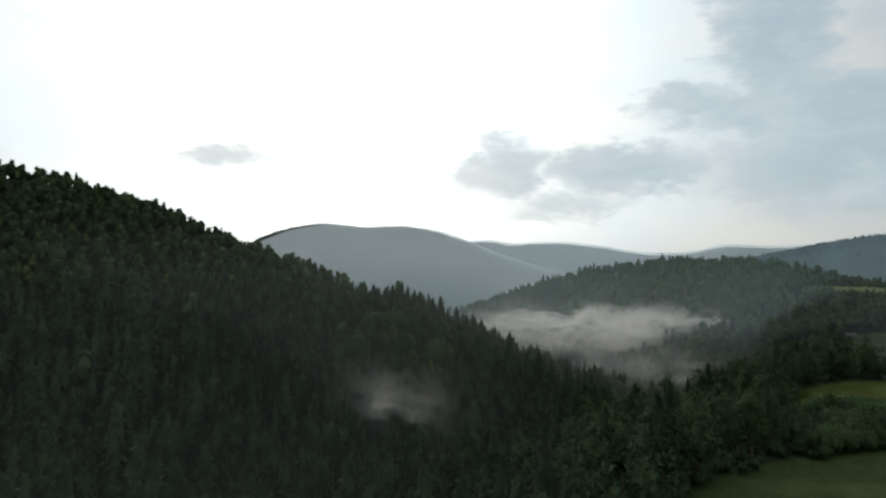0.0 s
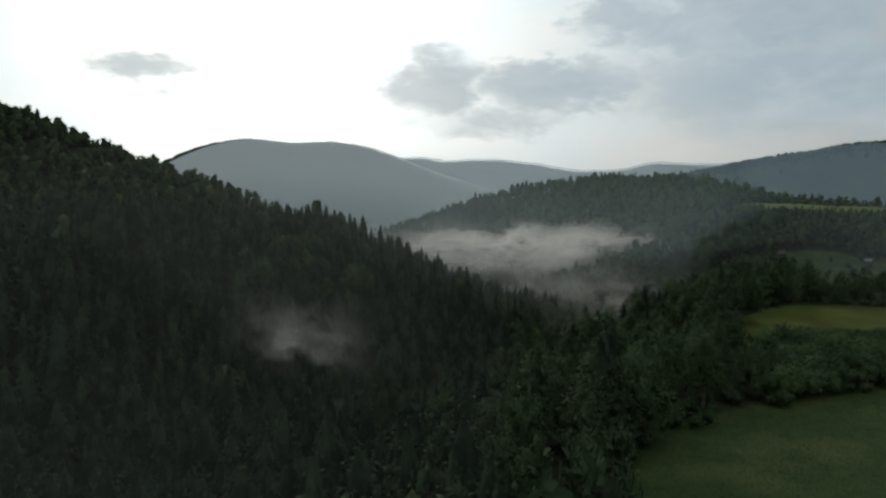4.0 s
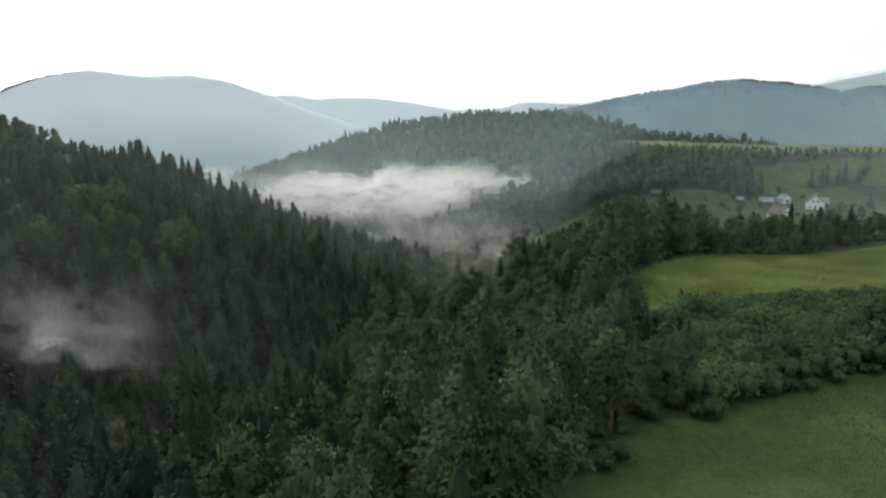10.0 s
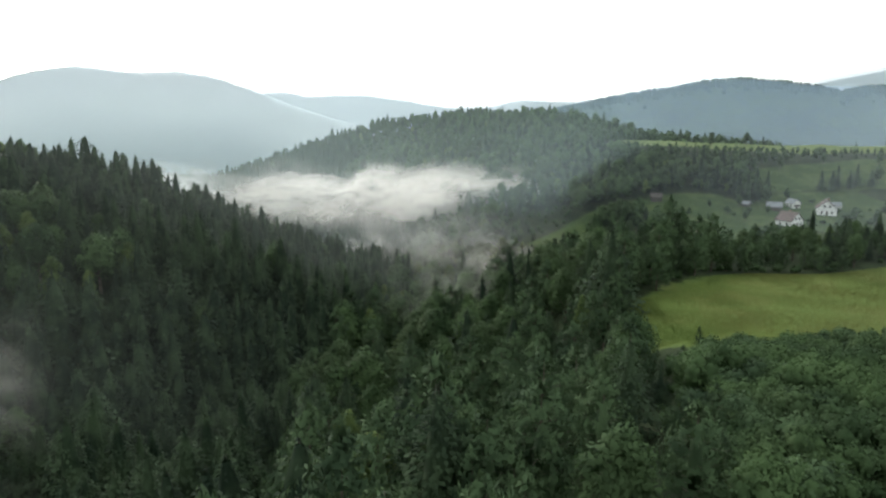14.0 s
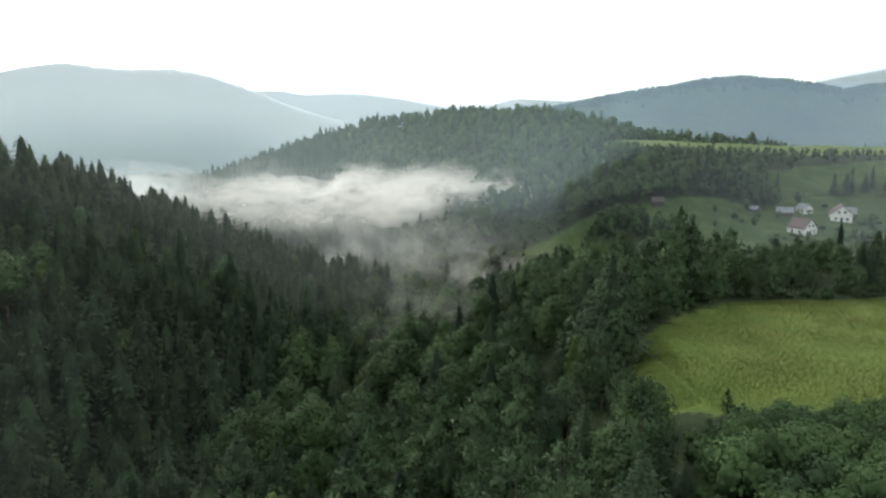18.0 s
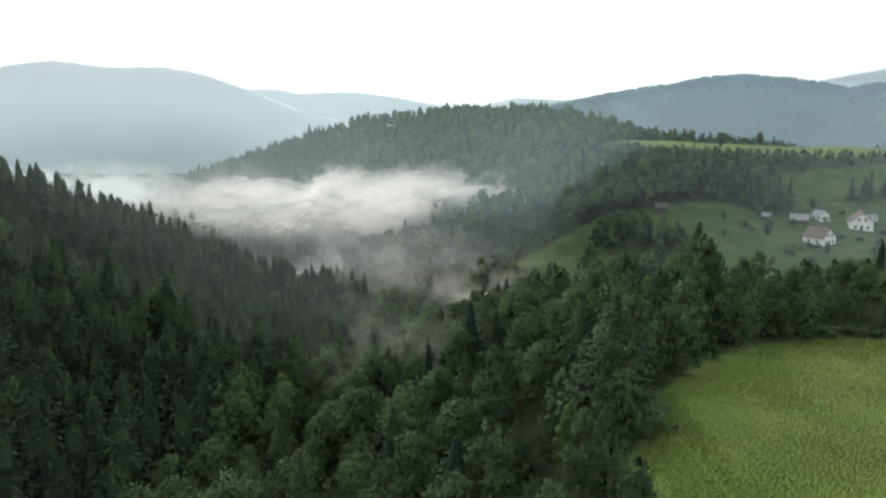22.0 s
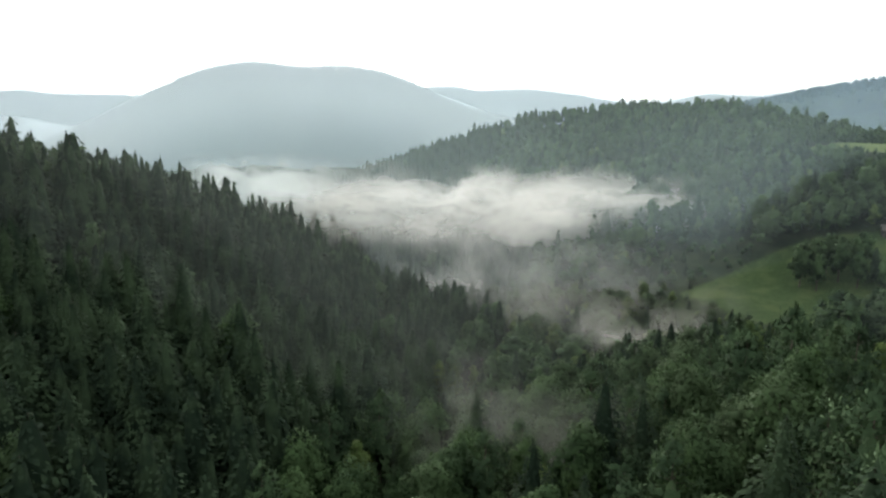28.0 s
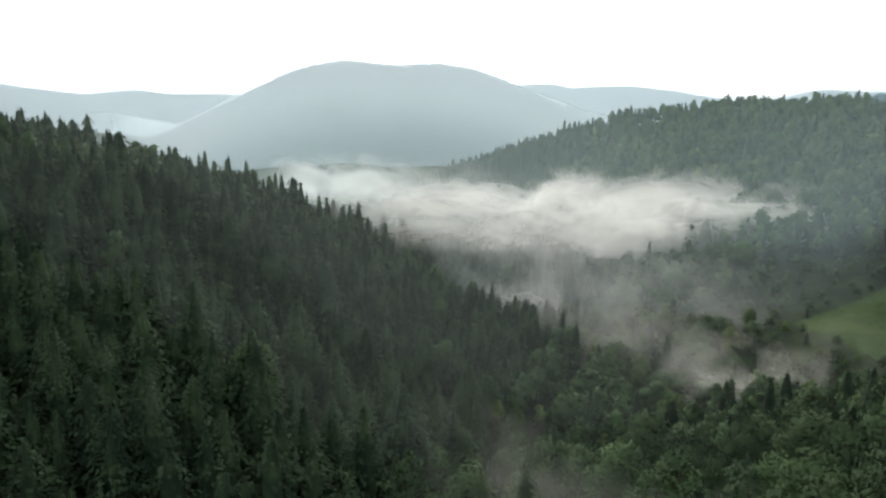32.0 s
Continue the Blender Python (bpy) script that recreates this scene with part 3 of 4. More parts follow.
def broadleaf(rng, high=12.0, wide=4.2, lobes=16, leaves=900, size=0.5, low=0.2, seg=7):
    """A deciduous tree: an egg-shaped crown of many upright tufts of leaves."""
    base = high * low
    limbs = [stem([(0, 0, -1.5), (0.1, 0, base), (0.2, 0.1, high * 0.55), (0.1, 0, high * 0.85)], [0.30, 0.22, 0.14, 0.03], 6)]
    pieces, centres, normals = [], [], []
    middle = np.array([0, 0, base + (high - base) * 0.45])
    dense = 0.62 if leaves > 1000 else 1.0          # near crowns are open inside
    pieces.append(ball(0, 0, base + (high - base) * 0.46, wide * 0.42 * dense, wide * 0.42 * dense, (high - base) * 0.36 * dense, rng, seg, 4, 0.2))
    for k in range(lobes):
        f = (k + 0.5) / lobes
        z = base + (high - base) * (0.12 + 0.74 * f)
        ring = wide * 0.54 * math.sin(math.pi * min(0.26 + 0.66 * f, 1)) ** 0.9 * rng.uniform(0.8, 1.15) if k < lobes - 1 else 0
        a = 2.4 * k + rng.uniform(-0.5, 0.5)
        cx, cy = ring * math.cos(a), ring * math.sin(a)
        r = wide * rng.uniform(0.30, 0.44) * (1.12 - 0.38 * f)
        rz = r * rng.uniform(1.0, 1.5)
        pieces.append(ball(cx, cy, z, r * 0.62 * dense, r * 0.62 * dense, rz * 0.62 * dense, rng, max(seg - 2, 4), 3, 0.25))
        if k < 7:
            limbs.append(stem([(0.1, 0, base + (z - base) * 0.3), (cx * 0.6, cy * 0.6, z - rz * 0.3)], [0.12, 0.04], 4))
        m = max(int(leaves / lobes), 3)
        d = rng.normal(0, 1, (m, 3))
        d[:, 2] = d[:, 2] * 0.9 + 0.35
        d = unit(d)
        c = np.array([cx, cy, z]) + d * np.array([r, r, rz]) * rng.uniform(0.70, 1.16, m)[:, None]
        centres.append(c)
        normals.append(unit(d * 0.7 + unit((c - middle) / np.array([wide, wide, high * 0.5])) * 0.7 + np.array([0, 0, 0.08])))
    d = unit(rng.normal(0, 1, (leaves // 4, 3)) + [0, 0, 0.3])
    centres.append(np.array([0, 0, base + (high - base) * 0.46]) + d * np.array([wide * 0.52, wide * 0.52, (high - base) * 0.42]) * rng.uniform(0.85, 1.1, (len(d), 1)))
    normals.append(d)
    pieces.append(sprays(rng, np.concatenate(centres), np.concatenate(normals), size, 0.9, 0.35, (0.18, 0.32) if leaves > 500 else (0.28, 0.46)))
    return gather(limbs), gather(pieces)


def pine(rng, high=12.0, wide=2.9, whorls=11, arms=7, tufts=5, size=0.55):
    """A young Scots pine: whorls of rising branches that end in upright tufts."""
    limbs = [stem([(0, 0, -1.5), (0, 0, high * 0.5), (0, 0, high * 0.95)], [0.22, 0.13, 0.02], 5)]
    pieces = [ball(0, 0, high * 0.45, wide * (0.18 if tufts > 6 else 0.34), wide * (0.18 if tufts > 6 else 0.34), high * 0.26, rng, 7, 4, 0.2)]
    centres, normals, ends = [], [], []
    for w in range(whorls):
        f = w / (whorls - 1)
        reach = wide * (math.sin(math.pi * (0.30 + 0.68 * f)) ** 0.8) * 0.98 + 0.2
        for i in range(max(3, int(arms * (1.1 - 0.5 * f)))):
            z = high * (0.10 + 0.82 * f + rng.uniform(-0.035, 0.035))
            a = 2 * math.pi * i / arms + w * 1.1 + rng.uniform(-0.4, 0.4)
            L = reach * rng.uniform(0.68, 1.16)
            out = np.array([math.cos(a), math.sin(a), 0.0])
            end = out * L + np.array([0, 0, z + L * rng.uniform(0.12, 0.38)])
            if tufts > 4 and w % 2 == 0 and i % 2 == 0:
                limbs.append(stem([(0, 0, z), tuple(end * 0.9 + np.array([0, 0, z * 0.1]))], [0.05, 0.02], 3))
            ends.append(end)
            for k in range(tufts):
                s = rng.uniform(0.55, 1.04)
                centres.append(np.array([0, 0, z]) * (1 - s) + end * s + rng.normal(0, 0.26, 3))
                normals.append(unit(out * (1.0 - 0.5 * f) + np.array([0, 0, 0.12 + 0.5 * f])))
    c, nn = np.array(centres), np.array(normals)
    pieces.append(sprays(rng, c, nn, size, 0.86, 0.4, (0.18, 0.28) if tufts > 6 else (0.25, 0.4)))
    # upright shoots
    pick = np.array(ends)
    pick = np.concatenate([pick, pick + rng.normal(0, 0.35, pick.shape)]) if tufts > 4 else pick
    m = len(pick)
    pieces.append(blades(pick + [0, 0, size * 0.7], unit(rng.normal(0, 0.16, (m, 3)) + [0, 0, 1]), unit(rng.normal(0, 1, (m, 3)) * [1, 1, 0.05]), min(size, 0.8) * rng.uniform(1.1, 2.0, m), 0.09,
                         unit(pick * [0.5, 0.5, 0] + [0, 0, 0.8]), 0.85))
    k = 3
    pieces.append(blades(np.stack([rng.normal(0, 0.1, k), rng.normal(0, 0.1, k), np.full(k, high * 0.97)], 1), unit(rng.normal(0, 0.1, (k, 3)) + [0, 0, 1]), unit(rng.normal(0, 1, (k, 3)) * [1, 1, 0]),
                         np.full(k, high * 0.11), 0.13, np.tile([0.0, 0.0, 1.0], (k, 1)), 0.8))
    return gather(limbs), gather(pieces)


def shrub(rng, high=2.6, wide=2.0, leaves=620, size=0.25):
    limbs = [stem([(0, 0, -0.5), (0.1, 0, high * 0.5)], [0.10, 0.03], 4), stem([(0, 0, -0.5), (-0.4, 0.3, high * 0.6)], [0.07, 0.02], 4)]
    pieces, centres, normals = [], [], []
    for k in range(5):
        a = 2.4 * k
        ring = wide * 0.45 if k else 0
        cx, cy, cz = ring * math.cos(a), ring * math.sin(a), high * (0.48 if k else 0.62)
        r, rz = wide * rng.uniform(0.45, 0.6), high * rng.uniform(0.34, 0.46)
        pieces.append(ball(cx, cy, cz, r * 0.72, r * 0.72, rz * 0.72, rng, 5, 3))
        d = unit(rng.normal(0, 1, (leaves // 5, 3)) + [0, 0, 0.3])
        centres.append(np.array([cx, cy, cz]) + d * np.array([r, r, rz]) * rng.uniform(0.8, 1.2, len(d))[:, None])
        normals.append(unit(d + [0, 0, 0.3]))
    pieces.append(sprays(rng, np.concatenate(centres), np.concatenate(normals), size, 0.9, 0.2))
    return gather(limbs), gather(pieces)


# ---- where the trees stand ----
rng = np.random.default_rng(7)


def patch(x, y, size, shift=0.0):
    """A smooth patchwork between about -1 and 1."""
    return np.sin(x / size + shift + 1.7 * np.sin(y / size * 0.8 + shift)) * np.cos(y / size * 1.1 + 1.3 * np.sin(x / size * 0.7))


def stand(x0, x1, y0, y1, step):
    gx, gy = np.meshgrid(np.arange(x0, x1, step), np.arange(y0, y1, step))
    gx = gx + rng.uniform(-0.45, 0.45, gx.shape) * step
    gy = gy + rng.uniform(-0.45, 0.45, gy.shape) * step
    return gx.ravel(), gy.ravel()


def clear_of(x, y, polys):
    ok = np.ones(x.shape, bool)
    for poly in polys:
        ok &= ~inside(x, y, poly)
    return ok


HEDGE = [(56, 158), (60, 206), (100, 204), (420, 206), (420, 177), (75, 162)]


def forest_kinds(x, y, z):
    """0 spruce, 1 pine, 2 broadleaf, 3 light broadleaf."""
    u = rng.uniform(0, 1, x.shape)
    p = patch(x, y, 23.0)
    left = (x < np.interp(y, [0, 200, 235, 300, 400, 500, 600], [-60, -2, -14, -4, 8, 20, -40]))
    kind = np.where(u < 0.30, 1, np.where(u < 0.55, 0, 2))                      # valley and right bank
    kind = np.where((kind == 2) & (u > 0.93), 3, kind)
    high_left = ((z > 80) & (x < -122)) | (z > 92) | ((patch(x, y, 41, 2.0) > 0.84) & (z > 45))
    kind = np.where(left, np.where(high_left & (u < 0.72 + 0.24 * (x < -122)), 2, np.where(u > 0.985, 2, 0)), kind)
    kind = np.where(left & high_left & (u < 0.12), 3, kind)
    bank = (~left) & (x < 130) & (y < 330)
    kind = np.where(bank, np.where(u < 0.68, 1, np.where(u < np.where(x > 46, 0.72, 0.84), 0, np.where(u < 0.985, 2, 3))), kind)
    round_crowns = bank & (x < 38) & (y > 236) & (y < 305)
    kind = np.where(round_crowns, np.where(u < 0.22, 1, np.where(u < 0.34, 0, np.where(u < 0.90, 2, 3))), kind)
    low = (~left) & (x > -30) & (x < 105) & (y > 330) & (y < 470)
    kind = np.where(low, np.where(u < 0.12, 0, np.where(u < 0.2, 1, np.where(u < 0.72, 2, 3))), kind)
    knoll = (y > 520) | (x > 60) & (y > 440)
    kind = np.where(knoll & ~left, np.where(u + 0.25 * p < 0.22, 0, np.where(u < np.where(patch(x, y, 58.0, 1.0) > 0.25, 0.80, 0.97), 2, 3)), kind)
    return kind


def place_forest():
    out = []
    for box, step in (((-260, 20, 60, 330), 5.8), ((-400, -260, 130, 400), 7.2), ((20, 130, 100, 262), 6.8), ((20, 130, 262, 330), 6.6), ((-300, 130, 330, 560), 6.0), ((130, 420, 262, 560), 6.4),
                      ((92, 206, 462, 492), 6.2), ((-330, 480, 560, 1060), 8.2), ((-480, -260, 400, 560), 7.0), ((-150, 8, -70, 60), 7.0), ((20, 130, 92, 100), 6.0)):
        x, y = stand(box[0], box[1], box[2], box[3], step)
        ok = clear_of(x, y, MEADOWS + [HEDGE])
        x, y = x[ok], y[ok]
        out.append(np.stack([x, y], 1))
    xy = np.concatenate(out)
    x, y = xy[:, 0], xy[:, 1]
    z = ground_z(x, y)
    # no trees on the hidden slopes behind the crests
    top_y = np.interp(x, [p[0] for p in SPUR], [p[1] for p in SPUR])
    keep = ~((x < -150) & (y > top_y + 22) & (y < 440)) & ~((x > 235) & (y > 735)) & ~((x > 215) & (y > 330) & (y < 470))
    keep &= ~((y > 940) & (x > -40))
    keep &= ~((x > 125) & (y > 312) & (y < 400) & (patch(x, y, 17.0) > -0.45))
    keep &= ~((x > 190) & (y > 285) & (y < 400) & (patch(x, y, 17.0) > -0.2))
    keep &= ~((y < 130) & (x < -300 + y))
    keep &= ~((x < -230) & (y > 520) & (y < 900)) & ~((x > 200) & (y > 780))
    return x[keep], y[keep], z[keep]


tx, ty, tz = place_forest()
tkind = forest_kinds(tx, ty, tz)


def from_stretch(x, y, a, b):
    ax, ay = a
    dx, dy = b[0] - ax, b[1] - ay
    s = np.clip(((x - ax) * dx + (y - ay) * dy) / (dx * dx + dy * dy), 0, 1)
    return np.hypot(x - ax - s * dx, y - ay - s * dy)


near = np.minimum.reduce([from_stretch(tx, ty, (-30, 200), (50, 290)), from_stretch(tx, ty, (28, 145), (62, 225)), from_stretch(tx, ty, (60, 240), (110, 285)) + 5, from_stretch(tx, ty, (-75, 270), (-8, 335)) + np.where(tkind == 0, 0, 25),
                          from_stretch(tx, ty, (20, 385), (80, 410)) + 45])     # the wooded hollow that the flight crosses
tscale = rng.uniform(0.62, 1.28, len(tx)) * np.where(tkind == 0, np.where(rng.uniform(0, 1, len(tx)) > 0.97, 1.25, 1.0), 1.0)
TALL = np.array([16.0, 15.0, 13.5, 12.5])[tkind]
tscale = np.where((tz > 75) & (tx < -122), np.clip(tscale, 0.74, 0.92), tscale)            # even canopy of the beech wood on the hill
tscale *= np.where((tx > 15) & (tx < 70) & (ty > 140) & (ty < 250), 0.86, 1.0)      # younger growth on the bank below the field
tscale *= np.where((tx > 48) & (tx < 92) & (ty > 252) & (ty < 335), np.where(tx < 72, 1.05, 0.92), 1.0)                 # tall wood past the field's corner
tscale *= np.where((tx > 92) & (ty > 258) & (ty < 330), np.where(ty < 296, 0.62, 0.52), 1.0)
tscale *= np.where((tx > 92) & (tx < 206) & (ty > 460) & (ty < 494), 0.9, 1.0)                # young trees above the hamlet's meadow
tscale *= np.where((tx > 150) & (ty > 560) & (ty < 740), 0.72, 1.0)                          # low wood along the plateau
tscale = np.where((tx > -45) & (tx < 105) & (ty > 335) & (ty < 480), np.minimum(tscale, 0.92), tscale)     # no giants on the valley floor


def lower_tops(where, limit):
    """Young trees: none of them reaches above limit."""
    global tscale
    tscale = np.where(where, np.minimum(tscale, np.clip((limit - tz) / TALL * (0.8 + 0.2 * np.sin(tx * 7 + ty * 3)), 0.22, 2.0)), tscale)


lower_tops((tx > -215) & (tx < -112) & (ty > 300) & (ty < 400) & (tz > 62), tz + 11.0)
tz = np.where((tz > 75) & (tx < -122), tz - 2.5, tz)
lower_tops((tx > 30) & (tx < 52) & (ty > 150) & (ty < 245), np.interp(tx, [30, 44, 50, 56], [66, 63.5, 60.5, 57]))
lower_tops((tx >= 52) & (tx < 62) & (ty > 150) & (ty < 222), np.where(ty < 188, 59.0, 55.5))
lower_tops((tx > 38) & (tx < 104) & (ty > 376) & (ty < 470), np.interp(ty, [376, 400, 440, 470], [33, 34, 38, 46]))
lower_tops((tx > 135) & (ty > 485) & (ty < 560), np.interp(tx, [135, 165, 220, 400], [84, 79.5, 77.5, 75]))
tturn = rng.uniform(0, 6.283, len(tx))
twide = rng.uniform(0.86, 1.26, len(tx))
twide *= np.where((tx > 15) & (tx < 108) & (ty > 374) & (ty < 472) & (tkind > 0), 1.5, 1.0)       # broad low crowns on the valley floor
KINDS = (("spruce_tree", SPRUCE, "tall dark green spruce with drooping branches in the hillside forest", "spruces of the hillside"),
         ("pine_tree", PINE, "bushy young green pine with upright shoots in the hollow", "pines of the hollow"),
         ("broadleaf_tree", LEAF, "round-crowned green deciduous tree in the mixed wood", "broadleaved trees of the hollow"),
         ("birch_tree", LIGHT_LEAF, "slim yellow-green birch among darker trees", "birches of the hollow"))


def forms(kind, detail):
    r = np.random.default_rng(100 + kind * 10 + detail)
    many = 5 if detail == 2 else 4
    out = []
    for i in range(many):
        k = r.uniform(0.9, 1.12)
        if kind == 0:
            out.append(spruce(r, 16 * k, 4.2 * r.uniform(0.9, 1.15), (1500, 260, 44)[2 - detail], (0.72, 1.25, 2.7)[2 - detail]))
        elif kind == 1:
            out.append(pine(r, 15.0 * k, 3.5 * r.uniform(0.9, 1.15), (15, 8, 5)[2 - detail], (10, 6, 5)[2 - detail], (15, 5, 2)[2 - detail], (0.55, 1.15, 1.9)[2 - detail]))
        elif kind == 2:
            out.append(broadleaf(r, 13.5 * k, 4.5 * r.uniform(0.9, 1.2), (16, 9, 4)[2 - detail], (2400, 300, 42)[2 - detail], (0.46, 1.05, 2.5)[2 - detail], 0.18, (7, 6, 5)[2 - detail]))
        else:
            out.append(broadleaf(r, 12.5 * k, 2.6 * r.uniform(0.9, 1.15), (12, 7, 4)[2 - detail], (1500, 180, 32)[2 - detail], (0.45, 0.9, 1.8)[2 - detail], 0.14, (7, 6, 5)[2 - detail]))
    return out


def woods(name, label, pick, detail):
    """Many trees as one object: too many to count."""
    verts, tris, norms, slots, k = [], [], [], [], 0
    mats = [BARK] + [kind[1] for kind in KINDS]
    for kind in range(4):
        shapes = forms(kind, detail)
        index = np.nonzero(pick & (tkind == kind))[0]
        for j, i in enumerate(index):
            trunk, crown = shapes[j % len(shapes)]
            c, s, q = math.cos(tturn[i]), math.sin(tturn[i]), tscale[i]
            w = q * twide[i]
            rot = np.array([[c * w, -s * w, 0], [s * w, c * w, 0], [0, 0, q]])
            for (v, t, m), slot in ((trunk, 0), (crown, kind + 1)):
                if slot == 0 and detail == 0:
                    continue
                verts.append(v @ rot.T + (tx[i], ty[i], tz[i]))
                norms.append(m @ np.array([[c, s, 0], [-s, c, 0], [0, 0, 1]]))
                tris.append(t + k)
                slots.append(np.full(len(t), slot))
                k += len(v)
    me = raw_mesh(name, np.concatenate(verts), np.concatenate(tris), mats, np.concatenate(slots), True, np.concatenate(norms))
    tagged(new(name, me), label, "forest", kind="stuff")


def tree_mesh(name, shape, mat):
    v, t, m = shape
    return raw_mesh(name, v, t, [mat], None, True, m)


def part(name, mesh, parent, label=""):
    ob = new(name, mesh)
    ob.parent = parent
    return tagged(ob, label)


def stand_trees(kind, count, seed):
    """The nearest trees of a kind, each a thing with trunk and crown."""
    name, leaf, label, group = KINDS[kind]
    index = np.nonzero(tkind == kind)[0]
    index = index[np.argsort(near[index])][:count]
    firsts = []
    for trunk, crown in forms(kind, 2):
        root = tagged(new(name), label, "tree", group)
        part("trunk", tree_mesh("trunk", trunk, BARK), root)
        part("crown", tree_mesh("crown", crown, leaf), root)
        firsts.append(root)
    for j, i in enumerate(index):
        m = Matrix.LocRotScale((tx[i], ty[i], tz[i]), Euler((0, 0, tturn[i])), (tscale[i] * twide[i], tscale[i] * twide[i], tscale[i]))
        if j < len(firsts):
            firsts[j].matrix_basis = m
        else:
            base = firsts[j % len(firsts)]
            ob = copy_thing(base, Matrix())
            ob.matrix_basis = m
    return index


single = np.zeros(len(tx), bool)
for kind, count in ((0, 290), (1, 270), (2, 190), (3, 45)):
    single[stand_trees(kind, count, kind)] = True
woods("hollow_forest", "dense dark spruce and mixed forest in the hollow", ~single & (near < 95), 1)
woods("hillside_forest", "dense dark spruce forest on the steep valley side", ~single & (near >= 95) & (ty < 560), 0)
woods("knoll_forest", "mixed forest covering the wooded knoll across the valley", ~single & (near >= 95) & (ty >= 560), 0)

# ---- lone trees, hedge, distant trees ----
def single_tree(kind, x, y, scale, label, seed):
    r = np.random.default_rng(seed)
    name, leaf, _, _ = KINDS[kind]
    trunk, crown = forms(kind, 1)[seed % 4]
    root = tagged(new(name), label, "tree", "lone trees of the high meadow")
    root.matrix_basis = Matrix.LocRotScale((x, y, float(ground_z(x, y))), Euler((0, 0, r.uniform(0, 6))), (scale,) * 3)
    part("trunk", tree_mesh("trunk", trunk, BARK), root)
    part("crown", tree_mesh("crown", crown, leaf), root)


LONE = "round dark tree standing alone on the meadow's edge"
for k, (kind, x, y, s) in enumerate(((2, 222, 560, 0.75), (2, 262, 590, 0.8), (2, 365, 660, 0.7),
                                     (2, 390, 640, 0.55), (2, 238, 500, 0.7), (2, 268, 505, 0.6), (2, 300, 500, 0.55))):
    single_tree(kind, x, y, s, LONE, k)


def landmark(kind, x, y, tip, label):
    """A tree that stands out over the skyline, up to the height tip."""
    trunk, crown = forms(kind, 2 if y < 400 else 1)[int(abs(x)) % 4]
    g = float(ground_z(x, y))
    k = (tip - g) / (16.0 if kind == 0 else 13.5)
    root = tagged(new(KINDS[kind][0]), label, "tree", "skyline trees")
    root.matrix_basis = Matrix.LocRotScale((x, y, g), Euler((0, 0, x)), (k * 0.85, k * 0.85, k))
    part("trunk", tree_mesh("trunk", trunk, BARK), root)
    part("crown", tree_mesh("crown", crown, KINDS[kind][1]), root)


for x, y, tip in ((-117, 370, 83), (-105, 360, 76), (-98, 364, 71), (-36, 376, 51), (-22, 441, 34), (-120, 442, 68), (-52, 437, 45), (-77, 491, 43), (-48, 435, 43), (-158, 461, 75)):
    landmark(0, x, y, tip, "tall spruce rising over the ridge line")
for x, y, tip in ((54, 297.6, 53), (69, 332, 50), (71, 349, 47.6), (46, 306, 44.5)):
    landmark(0, x, y, tip, "dark pointed spruce above the mixed wood")
for kind, x, y, tip in ((2, 135, 706, 106), (2, 142, 700, 103), (2, 128, 712, 103), (2, 152, 690, 99), (0, 8, 919, 102), (0, 0, 921, 101), (0, 18, 920, 104), (2, 28, 922, 104), (0, -8, 926, 99),
                        (0, 38, 924, 107), (2, 105, 909, 112), (2, 96, 912, 113), (0, -30, 960, 92), (0, -45, 985, 90), (2, 116, 640, 94), (2, 110, 620, 92)):
    landmark(kind, x, y, tip, "single tall tree on the crest of the knoll")

HAMLET = "dark green tree beside the hamlet"
for k, (kind, x, y, s) in enumerate(((2, 208, 458, 0.8), (2, 222, 462, 0.55), (0, 246, 470, 0.75), (0, 251, 468, 0.85), (0, 256, 471, 0.8), (0, 262, 469, 0.7), (0, 268, 472, 0.85), (0, 275, 470, 0.7),
                                     (2, 282, 474, 0.8), (2, 183, 430, 0.5), (2, 190, 452, 0.5), (2, 236, 425, 0.5), (2, 245, 420, 0.55), (2, 256, 430, 0.7), (2, 215, 405, 0.4), (2, 192, 402, 0.4),
                                     (2, 110, 431, 1.12), (2, 115, 434, 1.20), (2, 120, 438, 1.04), (2, 114, 427, 0.90), (2, 122, 432, 1.12), (2, 128, 436, 1.04), (2, 132, 441, 0.90), (0, 133, 433, 0.75), (2, 126, 427, 0.90), (2, 136, 427, 1.04), (2, 135, 425, 0.98), (2, 132, 422, 0.90), (2, 140, 422, 0.98), (2, 132, 418, 0.63), (2, 144, 426, 0.69), (2, 138, 430, 0.57), (2, 172, 448, 0.35), (2, 158, 440, 0.4), (2, 142, 418, 0.46), (2, 165, 432, 0.3), (2, 178, 440, 0.35), (2, 200, 440, 0.4), (2, 168, 398, 0.4))):
    single_tree(kind, x, y, s, HAMLET, k + 40)


